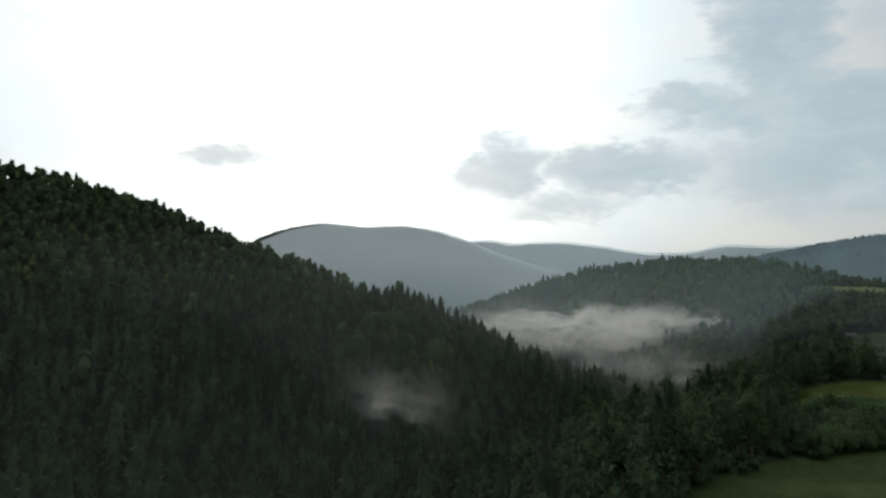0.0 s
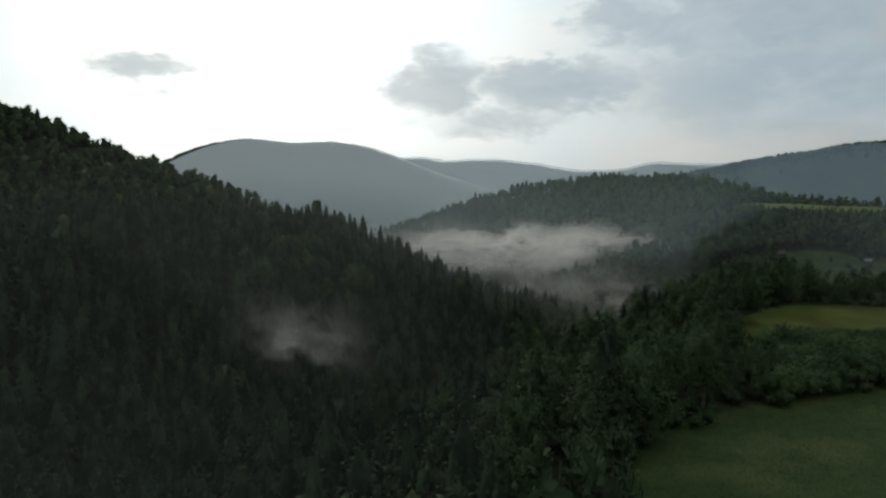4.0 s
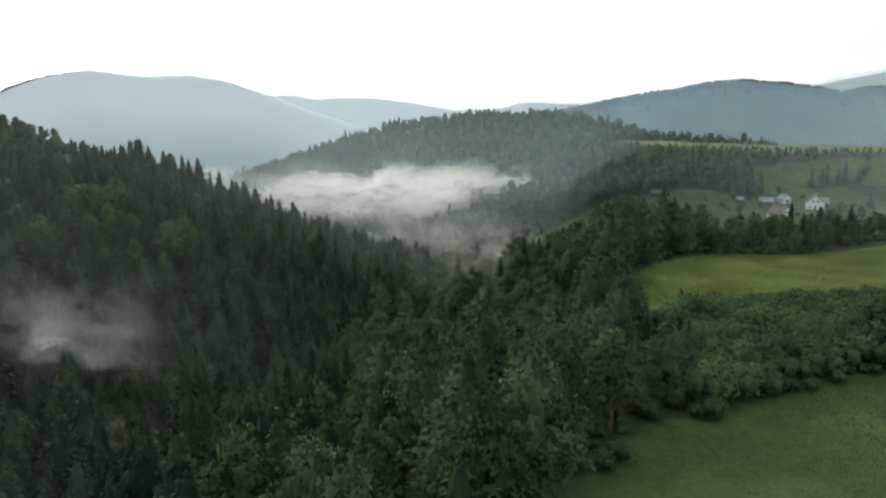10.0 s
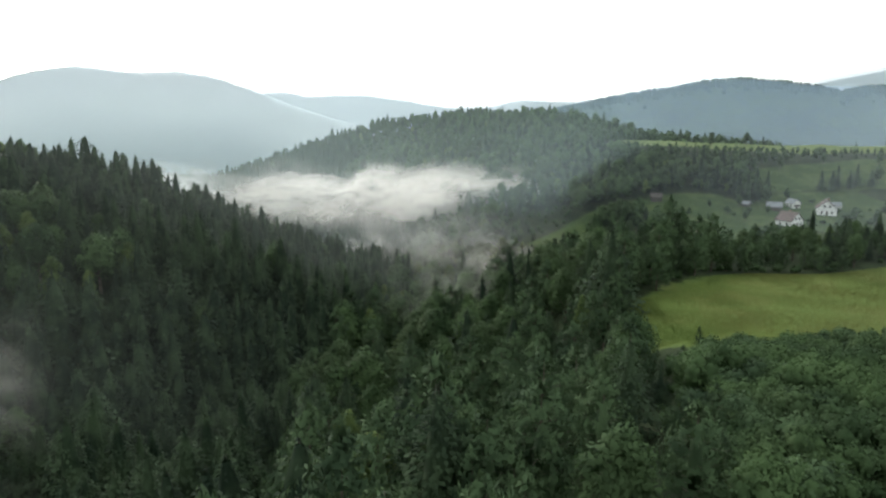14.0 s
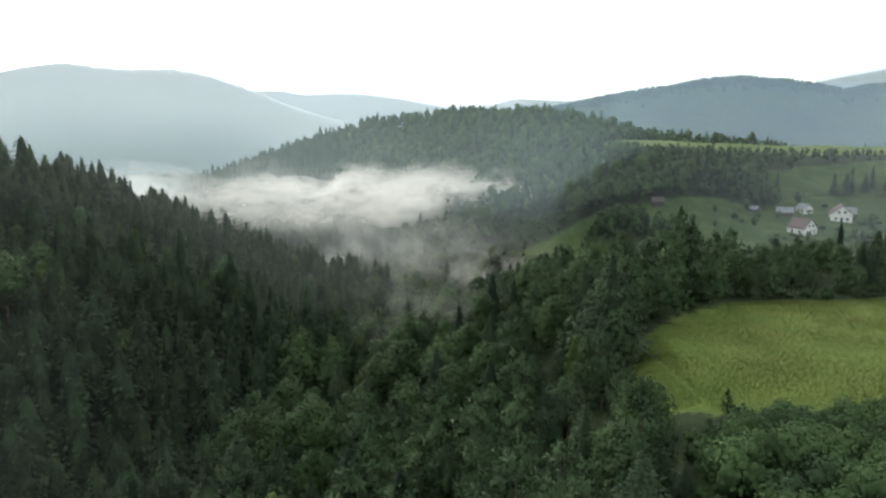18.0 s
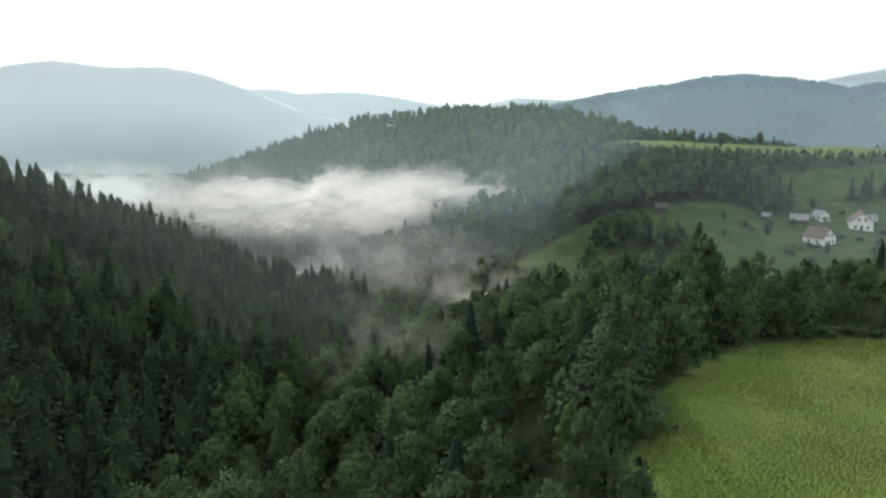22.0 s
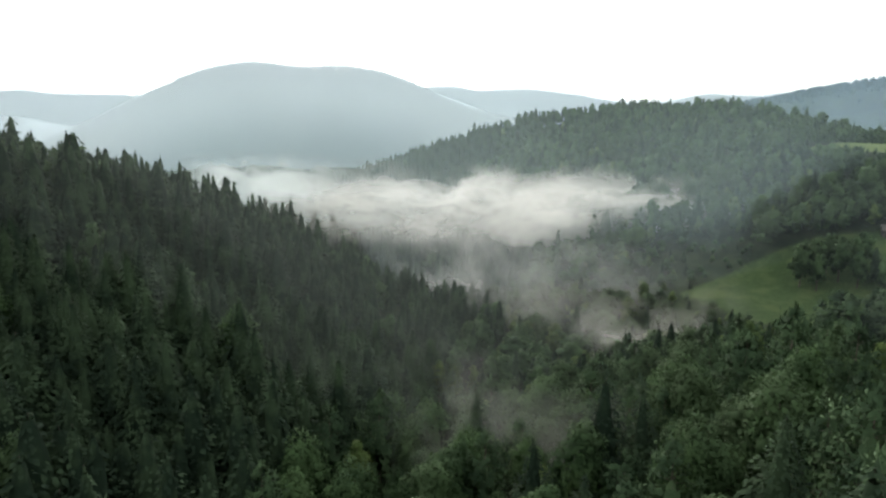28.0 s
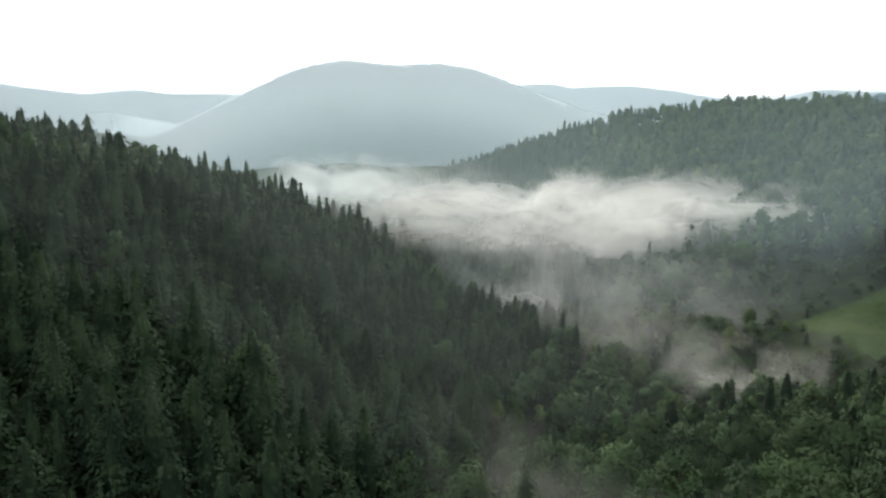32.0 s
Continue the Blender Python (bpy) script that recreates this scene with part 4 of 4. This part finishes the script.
def hedge():
    r = np.random.default_rng(31)
    x, y = stand(38, 270, 150, 212, 2.7)
    ok = inside(x, y, HEDGE) | inside(x, y, [(43, 153), (51, 190), (54, 206), (60, 206), (56, 158)]) | (inside(x, y, [(30, 140), (52, 158), (75, 162), (60, 154), (40, 146)]))
    ok &= (y < 200 + 2 * patch(x, y, 9)) & (y > np.interp(x, [40, 75, 420], [149, 162, 179]) + 1.2 * patch(x, y, 7))
    x, y = x[ok], y[ok]
    # rough fringe along the field's edges
    ex, ey = [], []
    for (ax, ay), (bx, by), count in (((50, 207), (51, 228), 5), ((52, 232), (64, 246), 6), ((66, 248), (83, 259), 18), ((83, 260), (120, 268), 30), ((120, 268), (165, 284), 20), ((7, 95), (12, 130), 34), ((12, 131), (34, 153), 46), ((34, 153), (75, 163), 40), ((40, 160), (58, 200), 40)):
        s = r.uniform(0, 1, count)
        ex.append(ax + (bx - ax) * s + r.normal(0, 2.0, count))
        ey.append(ay + (by - ay) * s + r.normal(0, 1.6, count))
    ex, ey = np.concatenate(ex), np.concatenate(ey)
    size = np.concatenate([np.interp(y, [160, 180, 192, 200], [1.35, 1.4, 0.95, 0.6]) * r.uniform(0.65, 1.15, len(x)) * (1 + 0.3 * (patch(x, y, 11.0, 1.0) > 0.4)), r.uniform(0.3, 0.95, len(ex)) * np.where(ey > 204, 0.8, 1.0)])
    x, y = np.concatenate([x, ex]), np.concatenate([y, ey])
    z = ground_z(x, y)
    order = np.argsort(from_stretch(x, y, (40, 160), (80, 195)))
    firsts = []
    for k in range(4):
        trunk, crown = shrub(r, 2.9 * r.uniform(0.85, 1.15), 2.0 * r.uniform(0.9, 1.1))
        root = tagged(new("shrub"), "dense rounded green shrub in the hedge between meadows", "shrub", "shrubs of the hedge")
        part("stems", tree_mesh("stems", trunk, BARK), root)
        part("crown", tree_mesh("crown", crown, LEAF if k else PINE), root)
        firsts.append(root)
    for j, i in enumerate(order[:280]):
        m = Matrix.LocRotScale((x[i], y[i], z[i]), Euler((0, 0, r.uniform(0, 6.28))), (size[i], size[i], size[i] * r.uniform(0.8, 1.2)))
        ob = firsts[j] if j < 4 else copy_thing(firsts[(j * 7) % 4], Matrix())
        ob.matrix_basis = m
    verts, tris, norms, k = [], [], [], 0
    shapes = [shrub(r, 2.9, 2.1, 70, 0.65)[1] for _ in range(3)]
    for j, i in enumerate(order[280:]):
        v, t, m = shapes[j % 3]
        norms.append(m)
        verts.append(v * size[i] + (x[i], y[i], z[i]))
        tris.append(t + k)
        k += len(v)
    if verts:
        tagged(new("hedge_thicket", raw_mesh("hedge_thicket", np.concatenate(verts), np.concatenate(tris), [LEAF], None, True, np.concatenate(norms))), "thicket of hedge shrubs far along the field", "hedge", kind="stuff")


hedge()


def far_trees():
    """Cone and dome tops on the distant crests."""
    r = np.random.default_rng(5)
    verts, tris, k = [], [], 0
    for line, count, across, tall in ((HILL_RIGHT, 2600, 45, 10), (HILL_LEFT, 3000, 70, 9), (PLATEAU, 0, 30, 8)):
        line = np.array(line)
        for _ in range(count):
            i = r.integers(0, len(line) - 1)
            s = r.uniform()
            p = line[i] * (1 - s) + line[i + 1] * s
            x, y = p[0] + r.normal(0, across * 0.4), p[1] - abs(r.normal(0, across))
            verts.append((x, y, tall * r.uniform(0.6, 1.25)))
    pts = np.array(verts)
    z = ground_z(pts[:, 0], pts[:, 1])
    out, faces = [], []
    for (x, y, h), g in zip(pts, z - 4.0):
        w = h * r.uniform(0.28, 0.5)
        a = r.uniform(0, 6.28)
        ring = [(x + w * math.cos(a + j * 1.257), y + w * math.sin(a + j * 1.257), g + h * 0.15) for j in range(5)]
        neck = [(x + w * 0.55 * math.cos(a + j * 1.257), y + w * 0.55 * math.sin(a + j * 1.257), g + h * 0.65) for j in range(5)]
        b = len(out)
        out += ring + neck + [(x, y, g + h)]
        for j in range(5):
            q = (j + 1) % 5
            faces += [(b + j, b + q, b + 5 + j), (b + q, b + 5 + q, b + 5 + j), (b + 5 + j, b + 5 + q, b + 10)]
    tagged(new("distant_trees", raw_mesh("distant_trees", np.array(out), np.array(faces), [FAR_WOOD])), "tree tops along the crests of the distant hills", "forest", kind="stuff")


far_trees()


# ---- meadow grass ----
def grass(name, poly, box, step, high, label):
    r = np.random.default_rng(11)
    x, y = stand(*box, step)
    ok = inside(x, y, poly)
    x, y = x[ok], y[ok]
    z = ground_z(x, y)
    m = len(x)
    h = high * r.uniform(0.5, 1.3, m) * (1 + 0.35 * patch(x, y, 6.0))
    a = r.uniform(0, 6.28, m)
    w = 0.06 + 0.07 * r.uniform(0, 1, m)
    lean = r.normal(0, 0.12, (m, 2))
    quads = []
    for turn in (0, 1.57):
        dx, dy = np.cos(a + turn) * w, np.sin(a + turn) * w
        quads.append(np.stack([np.stack([x - dx, y - dy, z - 0.05], 1), np.stack([x + dx, y + dy, z - 0.05], 1), np.stack([x + lean[:, 0], y + lean[:, 1], z + h], 1)], 1))
    v = np.concatenate(quads, 1).reshape(-1, 3, 3)
    away = np.cross(v[:, 1] - v[:, 0], v[:, 2] - v[:, 0])[:, 1] > 0
    v[away] = v[away][:, ::-1]
    v = v.reshape(-1, 3)
    lit = unit(np.tile([0.0, 0.0, 1.0], (len(v), 1)) + r.normal(0, 0.25, (len(v), 3)))
    tagged(new(name, raw_mesh(name, v, np.arange(len(v)).reshape(-1, 3), [BLADES], None, True, lit)), label, "grass", kind="stuff")


grass("meadow_grass", FIELD, (50, 175, 198, 292), 0.30, 0.2, "tall uncut yellow-green meadow grass")
BLADES = surface("pasture_blades", (0.060, 0.092, 0.030), (0.105, 0.135, 0.046), 0.06, 0.8, 0.6, True)
grass("pasture_grass", NEAR_FIELD, (8, 120, 70, 172), 0.6, 0.15, "short darker green pasture grass")


# ---- the hamlet ----
def box_mesh(name, x0, x1, y0, y1, z0, z1, mat, bevel=0.02):
    bm = bmesh.new()
    bmesh.ops.create_cube(bm, size=1)
    for v in bm.verts:
        v.co = ((x0 + x1) / 2 + v.co.x * (x1 - x0), (y0 + y1) / 2 + v.co.y * (y1 - y0), (z0 + z1) / 2 + v.co.z * (z1 - z0))
    if bevel:
        bmesh.ops.bevel(bm, geom=bm.edges[:], offset=bevel, segments=1, affect="EDGES")
    me = bpy.data.meshes.new(name)
    bm.to_mesh(me)
    bm.free()
    me.materials.append(mat)
    return me


def prism(name, outline, y0, y1, mat):
    """An outline in x and z, drawn out from y0 to y1."""
    k = len(outline)
    verts = [(x, y0, z) for x, z in outline] + [(x, y1, z) for x, z in outline]
    faces = [tuple(range(k))[::-1], tuple(range(k, 2 * k))] + [(i, (i + 1) % k, k + (i + 1) % k, k + i) for i in range(k)]
    me = bpy.data.meshes.new(name)
    me.from_pydata(verts, [], faces)
    me.materials.append(mat)
    me.update()
    return me


def house(x, y, turn, wide, deep, eaves, rise, roof, wall, label, windows=True, chimney=True, name="house"):
    """Gable to the south (local -y). Walls, two roof slopes, windows with frame and pane, door, chimney."""
    root = tagged(new(name), label, "house" if name == "house" else "shed", "buildings of the hamlet")
    root.matrix_basis = pose(x, y, float(ground_z(x, y)) - 0.2, 0, 0, turn)
    h = wide / 2
    part("wall", prism("wall", [(-h, -1.5), (h, -1.5), (h, eaves), (0, eaves + rise), (-h, eaves)], 0, deep, wall), root)
    over, thick = 0.45, 0.22
    k = rise / h
    for side in (-1, 1):
        a = [(0, eaves + rise + 0.02), (side * (h + over), eaves - over * k + 0.02), (side * (h + over), eaves - over * k + thick), (0, eaves + rise + thick + 0.02)]
        part("roof_slope", prism("roof_slope", a[::side], -over, deep + over, roof), root)
    part("ridge_cap", box_mesh("ridge_cap", -0.14, 0.14, -over, deep + over, eaves + rise + thick - 0.04, eaves + rise + thick + 0.1, roof), root)
    if windows:
        spots = [(-wide * 0.26, 0.9), (wide * 0.26, 0.9)] + ([(-wide * 0.14, eaves + 0.35), (wide * 0.14, eaves + 0.35)] if rise > 2.6 else [])
        for wx, wz in spots:
            f = part("window", box_mesh("window", wx - 0.58, wx + 0.58, -0.06, 0.04, wz, wz + 1.35, FRAME), root)
            part("pane", box_mesh("pane", wx - 0.46, wx - 0.04, -0.075, -0.05, wz + 0.12, wz + 1.23, GLASS, 0), f)
            part("pane", box_mesh("pane", wx + 0.04, wx + 0.46, -0.075, -0.05, wz + 0.12, wz + 1.23, GLASS, 0), f)
            part("sill", box_mesh("sill", wx - 0.66, wx + 0.66, -0.16, 0.02, wz - 0.08, wz - 0.01, FRAME), f)
        for side in (-1, 1):
            for wy in (deep * 0.28, deep * 0.7):
                xx = side * h
                f = part("window", box_mesh("window", xx - 0.05, xx + 0.05, wy - 0.55, wy + 0.55, 0.9, 2.2, FRAME), root)
                part("pane", box_mesh("pane", xx + side * 0.055 - 0.012, xx + side * 0.055 + 0.012, wy - 0.44, wy + 0.44, 1.0, 2.1, GLASS, 0), f)
        part("door", box_mesh("door", -0.5, 0.5, -0.07, 0.03, 0.2, 2.25, BOARD), root)
    if chimney:
        c = part("chimney", box_mesh("chimney", 0.6, 1.15, deep * 0.55, deep * 0.55 + 0.55, eaves + rise * 0.4, eaves + rise + 1.0, BRICK), root)
        part("chimney_cap", box_mesh("chimney_cap", 0.52, 1.23, deep * 0.55 - 0.08, deep * 0.55 + 0.63, eaves + rise + 1.0, eaves + rise + 1.1, SLATE), c)
    return root


house(203, 418, 22, 8.4, 9.0, 3.2, 3.9, TILE, PLASTER, "white plastered house with a steep red-brown tiled gable roof")
house(229, 436, -28, 9.0, 11.0, 3.8, 4.0, TILE, PLASTER, "larger white house with a faded red tiled roof")
house(211, 447, 62, 4.6, 7.0, 2.4, 2.0, SLATE, BOARD, "low barn with a pale grey sheet roof", False, False, "barn")
house(221, 450, 10, 4.6, 6.0, 3.0, 1.8, SLATE, PLASTER, "small white outbuilding with a grey roof", True, False, "outbuilding")
house(243, 447, 75, 3.8, 5.0, 2.2, 1.4, SLATE, PLASTER, "small whitewashed garage beside the larger house", False, False, "garage")
house(151, 461, 80, 4.2, 5.5, 2.2, 1.6, BOARD, BOARD, "weathered wooden hut at the wood's edge", False, False, "hut")
house(196, 452, 40, 3.4, 4.2, 2.0, 1.2, SLATE, BOARD, "grey-roofed timber shed by the gardens", False, False, "shed")


def garden_shrubs():
    r = np.random.default_rng(77)
    first = None
    for k in range(46):
        x, y = r.uniform(178, 262), r.uniform(398, 458)
        if min(math.hypot(x - a, y - b) for a, b in ((203, 422), (229, 441), (211, 449), (221, 453), (243, 447), (196, 452))) < 7.5:
            continue
        m = Matrix.LocRotScale((x, y, float(ground_z(x, y))), Euler((0, 0, r.uniform(0, 6))), (r.uniform(0.6, 1.5),) * 3)
        if first is None:
            stems, crown = shrub(r, 2.6, 2.0, 120, 0.6)
            first = tagged(new("garden_shrub"), "dark rounded shrub in the hamlet gardens", "shrub", "shrubs of the gardens")
            part("stems", tree_mesh("stems", stems, BARK), first)
            part("crown", tree_mesh("crown", crown, LEAF), first)
            first.matrix_basis = m
        else:
            copy_thing(first, Matrix()).matrix_basis = m


garden_shrubs()


def fence(points, label):
    root = tagged(new("fence"), label, "fence")
    post = box_mesh("post", -0.07, 0.07, -0.07, 0.07, -0.5, 1.25, BOARD)
    for (ax, ay), (bx, by) in zip(points, points[1:]):
        count = max(2, int(math.hypot(bx - ax, by - ay) / 3))
        for i in range(count):
            s, s2 = i / count, (i + 1) / count
            p = Vector((ax + (bx - ax) * s, ay + (by - ay) * s, 0))
            q = Vector((ax + (bx - ax) * s2, ay + (by - ay) * s2, 0))
            p.z, q.z = float(ground_z(p.x, p.y)), float(ground_z(q.x, q.y))
            part("post", post, root).location = p
            for zz in (0.55, 1.05):
                mid, d = (p + q) / 2, q - p
                rail = part("rail", box_mesh("rail", -d.length / 2, d.length / 2, -0.03, 0.03, -0.06, 0.06, BOARD, 0), root)
                rail.matrix_basis = Matrix.LocRotScale(mid + Vector((0, 0, zz)), d.to_track_quat("X", "Z"), None)


fence([(184, 418), (190, 405), (214, 398), (226, 412)], "low weathered wooden fence round the house garden")

# ---- mist and haze ----
def vapour(name, line, z0, z1, mat, label, sway=3.0, seed=0, cols=28, rows=8):
    """A hanging sheet of vapour along a line of (x, y), from z0 to z1, gently folded."""
    r = np.random.default_rng(seed)
    pts = np.array(line, float)
    run = np.concatenate([[0], np.cumsum(np.hypot(*np.diff(pts, axis=0).T))])
    u = np.linspace(0, 1, cols)
    x, y = np.interp(u * run[-1], run, pts[:, 0]), np.interp(u * run[-1], run, pts[:, 1])
    v = np.linspace(0, 1, rows)
    a, b = r.uniform(0, 6, 2)
    U, V = np.meshgrid(u, v)
    fold = sway * (np.sin(U * 9 + a + V * 2) + 0.5 * np.sin(U * 21 + b - V * 3)) + sway * 1.5 * V
    top = np.interp(u * run[-1], run, np.broadcast_to(z1, len(pts)))
    verts = np.stack([np.tile(x, (rows, 1)), np.tile(y, (rows, 1)) + fold, z0 + (top - z0) * V], -1).reshape(-1, 3)
    i = (np.arange(rows - 1)[:, None] * cols + np.arange(cols - 1)[None, :]).ravel()
    faces = np.stack([i, i + 1, i + 1 + cols, i + cols], 1)
    me = raw_mesh(name, verts, faces, [mat], None, True)
    layer = me.uv_layers.new(name="UVMap")
    uv = np.stack([U.ravel(), V.ravel()], 1)[faces.ravel()].astype(np.float32)
    layer.data.foreach_set("uv", uv.ravel())
    return tagged(new(name, me), label, "mist", kind="stuff")


BANK = mist_material("mist_bank", 0.70, 0.026, 0.70, 0.44, 0.20, (1.0, 0.945, 0.90), 1.05, 0.26)
POCKET = mist_material("mist_pocket", 0.95, 0.012, 0.4, 0.5, 0.3, (1.0, 0.99, 0.98), 0.9)
VEIL_LOW = mist_material("mist_veil", 0.33, 0.030, 0.3, 0.5, 0.35, (1.0, 0.95, 0.90), 1.3, 0.32, flat=0.6)
VEIL_HOLLOW = mist_material("mist_hollow", 0.115, 0.034, 0.35, 0.45, 0.35, (1.0, 0.96, 0.90), 1.3, 0.30, flat=0.6)
LOW_MIST = mist_material("mist_low", 0.34, 0.028, 0.45, 0.40, 0.35, (1.0, 0.955, 0.915), 1.4, 0.34, flat=0.9)
WISP = mist_material("mist_wisp", 0.34, 0.040, 0.5, 0.5, 0.4, (1.0, 0.93, 0.88), 1.3, 0.36, flat=0.8)
FAINT = mist_material("mist_faint", 0.36, 0.035, 0.4, 0.45, 0.4, (0.92, 0.88, 0.84), 1.3, 0.38)


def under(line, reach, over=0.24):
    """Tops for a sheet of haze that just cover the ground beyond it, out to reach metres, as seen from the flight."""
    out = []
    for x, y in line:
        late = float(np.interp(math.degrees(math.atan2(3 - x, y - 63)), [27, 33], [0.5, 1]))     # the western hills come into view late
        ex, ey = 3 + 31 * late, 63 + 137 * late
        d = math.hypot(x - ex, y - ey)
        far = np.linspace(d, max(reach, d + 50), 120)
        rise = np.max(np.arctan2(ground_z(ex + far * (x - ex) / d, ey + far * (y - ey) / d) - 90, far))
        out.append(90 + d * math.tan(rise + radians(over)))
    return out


# nearer air haze, its scattered light given as the sheets' own tint
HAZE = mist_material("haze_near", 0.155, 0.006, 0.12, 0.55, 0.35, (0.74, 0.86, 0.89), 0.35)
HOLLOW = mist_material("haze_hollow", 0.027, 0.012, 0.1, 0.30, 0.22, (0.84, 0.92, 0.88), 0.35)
# aerial perspective put into sheet colour: bluer and denser for farther hills
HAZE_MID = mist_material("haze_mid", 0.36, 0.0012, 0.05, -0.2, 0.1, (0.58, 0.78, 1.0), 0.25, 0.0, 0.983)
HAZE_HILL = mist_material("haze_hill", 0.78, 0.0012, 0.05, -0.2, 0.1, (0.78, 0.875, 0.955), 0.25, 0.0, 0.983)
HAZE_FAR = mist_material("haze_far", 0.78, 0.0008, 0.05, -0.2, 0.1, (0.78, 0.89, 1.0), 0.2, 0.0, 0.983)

for shift, seed in ((-13, 0), (0, 5), (15, 9)):
    vapour("mist_bank", [(-112 + shift, 500 + shift), (-75, 490 + shift), (-25, 490 + shift), (40, 499 + shift), (95, 507 + shift), (140 - shift, 512 + shift)], 27, 73 + 0.15 * shift, BANK,
           "bright white mist bank lying in the valley", 4, seed, 40)
vapour("valley_mist", [(-62, 478), (-15, 462), (30, 452), (84, 458)], -2, 50, LOW_MIST, "pale mist creeping out behind the spruce spur", 3, 10)
vapour("valley_mist", [(-34, 446), (0, 434), (40, 424), (82, 428)], -2, 56, LOW_MIST, "pale mist creeping up from the valley floor", 3, 11)
vapour("valley_mist", [(-22, 446), (2, 412), (26, 394), (58, 394)], 6, 54, VEIL_LOW, "faint pale mist rising beside the spruce spur", 3, 25)
vapour("mist_wisp", [(14, 384), (34, 375), (51, 371), (68, 374), (90, 384)], 17, 55, WISP, "torn wisp of mist drifting over the tree tops", 3, 13)
vapour("valley_mist", [(0, 300), (20, 289), (40, 285), (64, 293)], 22, 60, VEIL_HOLLOW, "thin mist smoking out of the wooded hollow", 3, 26)
vapour("mist_wisp", [(-84, 200), (-60, 195), (-38, 192)], 36, 70, FAINT, "soft grey wisp of mist above the dark hollow", 3, 15)
vapour("mist_wisp", [(-62, 188), (-50, 182), (-38, 184)], 24, 46, FAINT, "faint streak of mist low in the hollow", 2, 27)
vapour("mist_wisp", [(108, 470), (135, 474), (162, 470)], 42, 68, FAINT, "small wisp of mist at the wood's edge", 2, 16)
vapour("mist_pocket", [(-345, 775), (-250, 752), (-150, 765)], 8, 66, POCKET, "white mist pocket in the side valley", 6, 17)
vapour("valley_haze", [(-620, 600), (-230, 556), (-110, 536), (-45, 474), (10, 440), (60, 432), (110, 450), (170, 462), (230, 468)], -25, 175, HAZE, "pale blue sheet tinting air haze over the valley", 2, 18, 60)


def densely(line, step):
    """More points along a line of (x, y)."""
    out = []
    for (ax, ay), (bx, by) in zip(line, line[1:]):
        k = max(int(math.hypot(bx - ax, by - ay) / step), 1)
        out += [(ax + (bx - ax) * i / k, ay + (by - ay) * i / k) for i in range(k)]
    return out + [line[-1]]


# sheets added to pale the hills behind, in place of hazy air
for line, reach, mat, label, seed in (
        ([(-60, 1180), (100, 1070), (260, 900), (500, 820), (900, 720), (1700, 300)], 1650, HAZE_MID, "blue-grey sheet tinting distance haze over the farther hills", 19),
        ([(3 - 1600 * math.sin(radians(a)), 63 + 1600 * math.cos(radians(a))) for a in range(42, -9, -5)], 2350, HAZE_HILL, "blue-grey sheet tinting distance haze over the large hill", 20),
        ([(-2300, 500), (-1750, 1500), (-1350, 1900), (-800, 2400), (-200, 2750), (500, 2850), (1300, 2450), (2200, 1800), (2700, 900)], 4600, HAZE_FAR, "pale sheet tinting distance haze over the last ridges", 21)):
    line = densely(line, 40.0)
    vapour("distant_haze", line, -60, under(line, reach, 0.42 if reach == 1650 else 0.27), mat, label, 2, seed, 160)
# weak layers added to lighten the woods and meadows behind with distance
for k, (y, x0, x1) in enumerate(((84, -260, -14), (205, -330, -4), (304, -360, 80), (356, -340, 100))):
    vapour("hollow_haze", [(x0, y + 40), (x0 * 0.6, y + 24), (x0 * 0.25, y + 6), (0, y), (x1 * 0.6, y), (x1, y + 6)], -6, 118, HOLLOW, "faint grey sheet tinting air haze over the wooded hollow", 2, 30 + k, 40, 6)
for y in (176, 208):
    vapour("field_haze", [(66, y + 8), (120, y), (220, y + 2), (420, y + 12)], 40, 124, HOLLOW, "faint grey sheet tinting air haze over the meadows", 2, 40 + y, 30, 6)
# teal and blue sheets paint the paling of knoll and hamlet
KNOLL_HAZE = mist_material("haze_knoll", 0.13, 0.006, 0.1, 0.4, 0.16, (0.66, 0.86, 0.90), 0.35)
vapour("valley_haze", [(-330, 640), (-60, 580), (16, 540), (58, 474), (92, 462), (150, 500), (190, 530)], -20, 150, KNOLL_HAZE, "pale teal sheet tinting air haze over the wooded knoll", 2, 23, 40)
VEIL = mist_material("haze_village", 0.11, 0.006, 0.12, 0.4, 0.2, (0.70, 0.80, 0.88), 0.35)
vapour("valley_haze", [(70, 400), (120, 365), (200, 350), (420, 360), (700, 320)], -20, 140, VEIL, "thin blue sheet tinting air haze over the hamlet", 2, 24, 40)
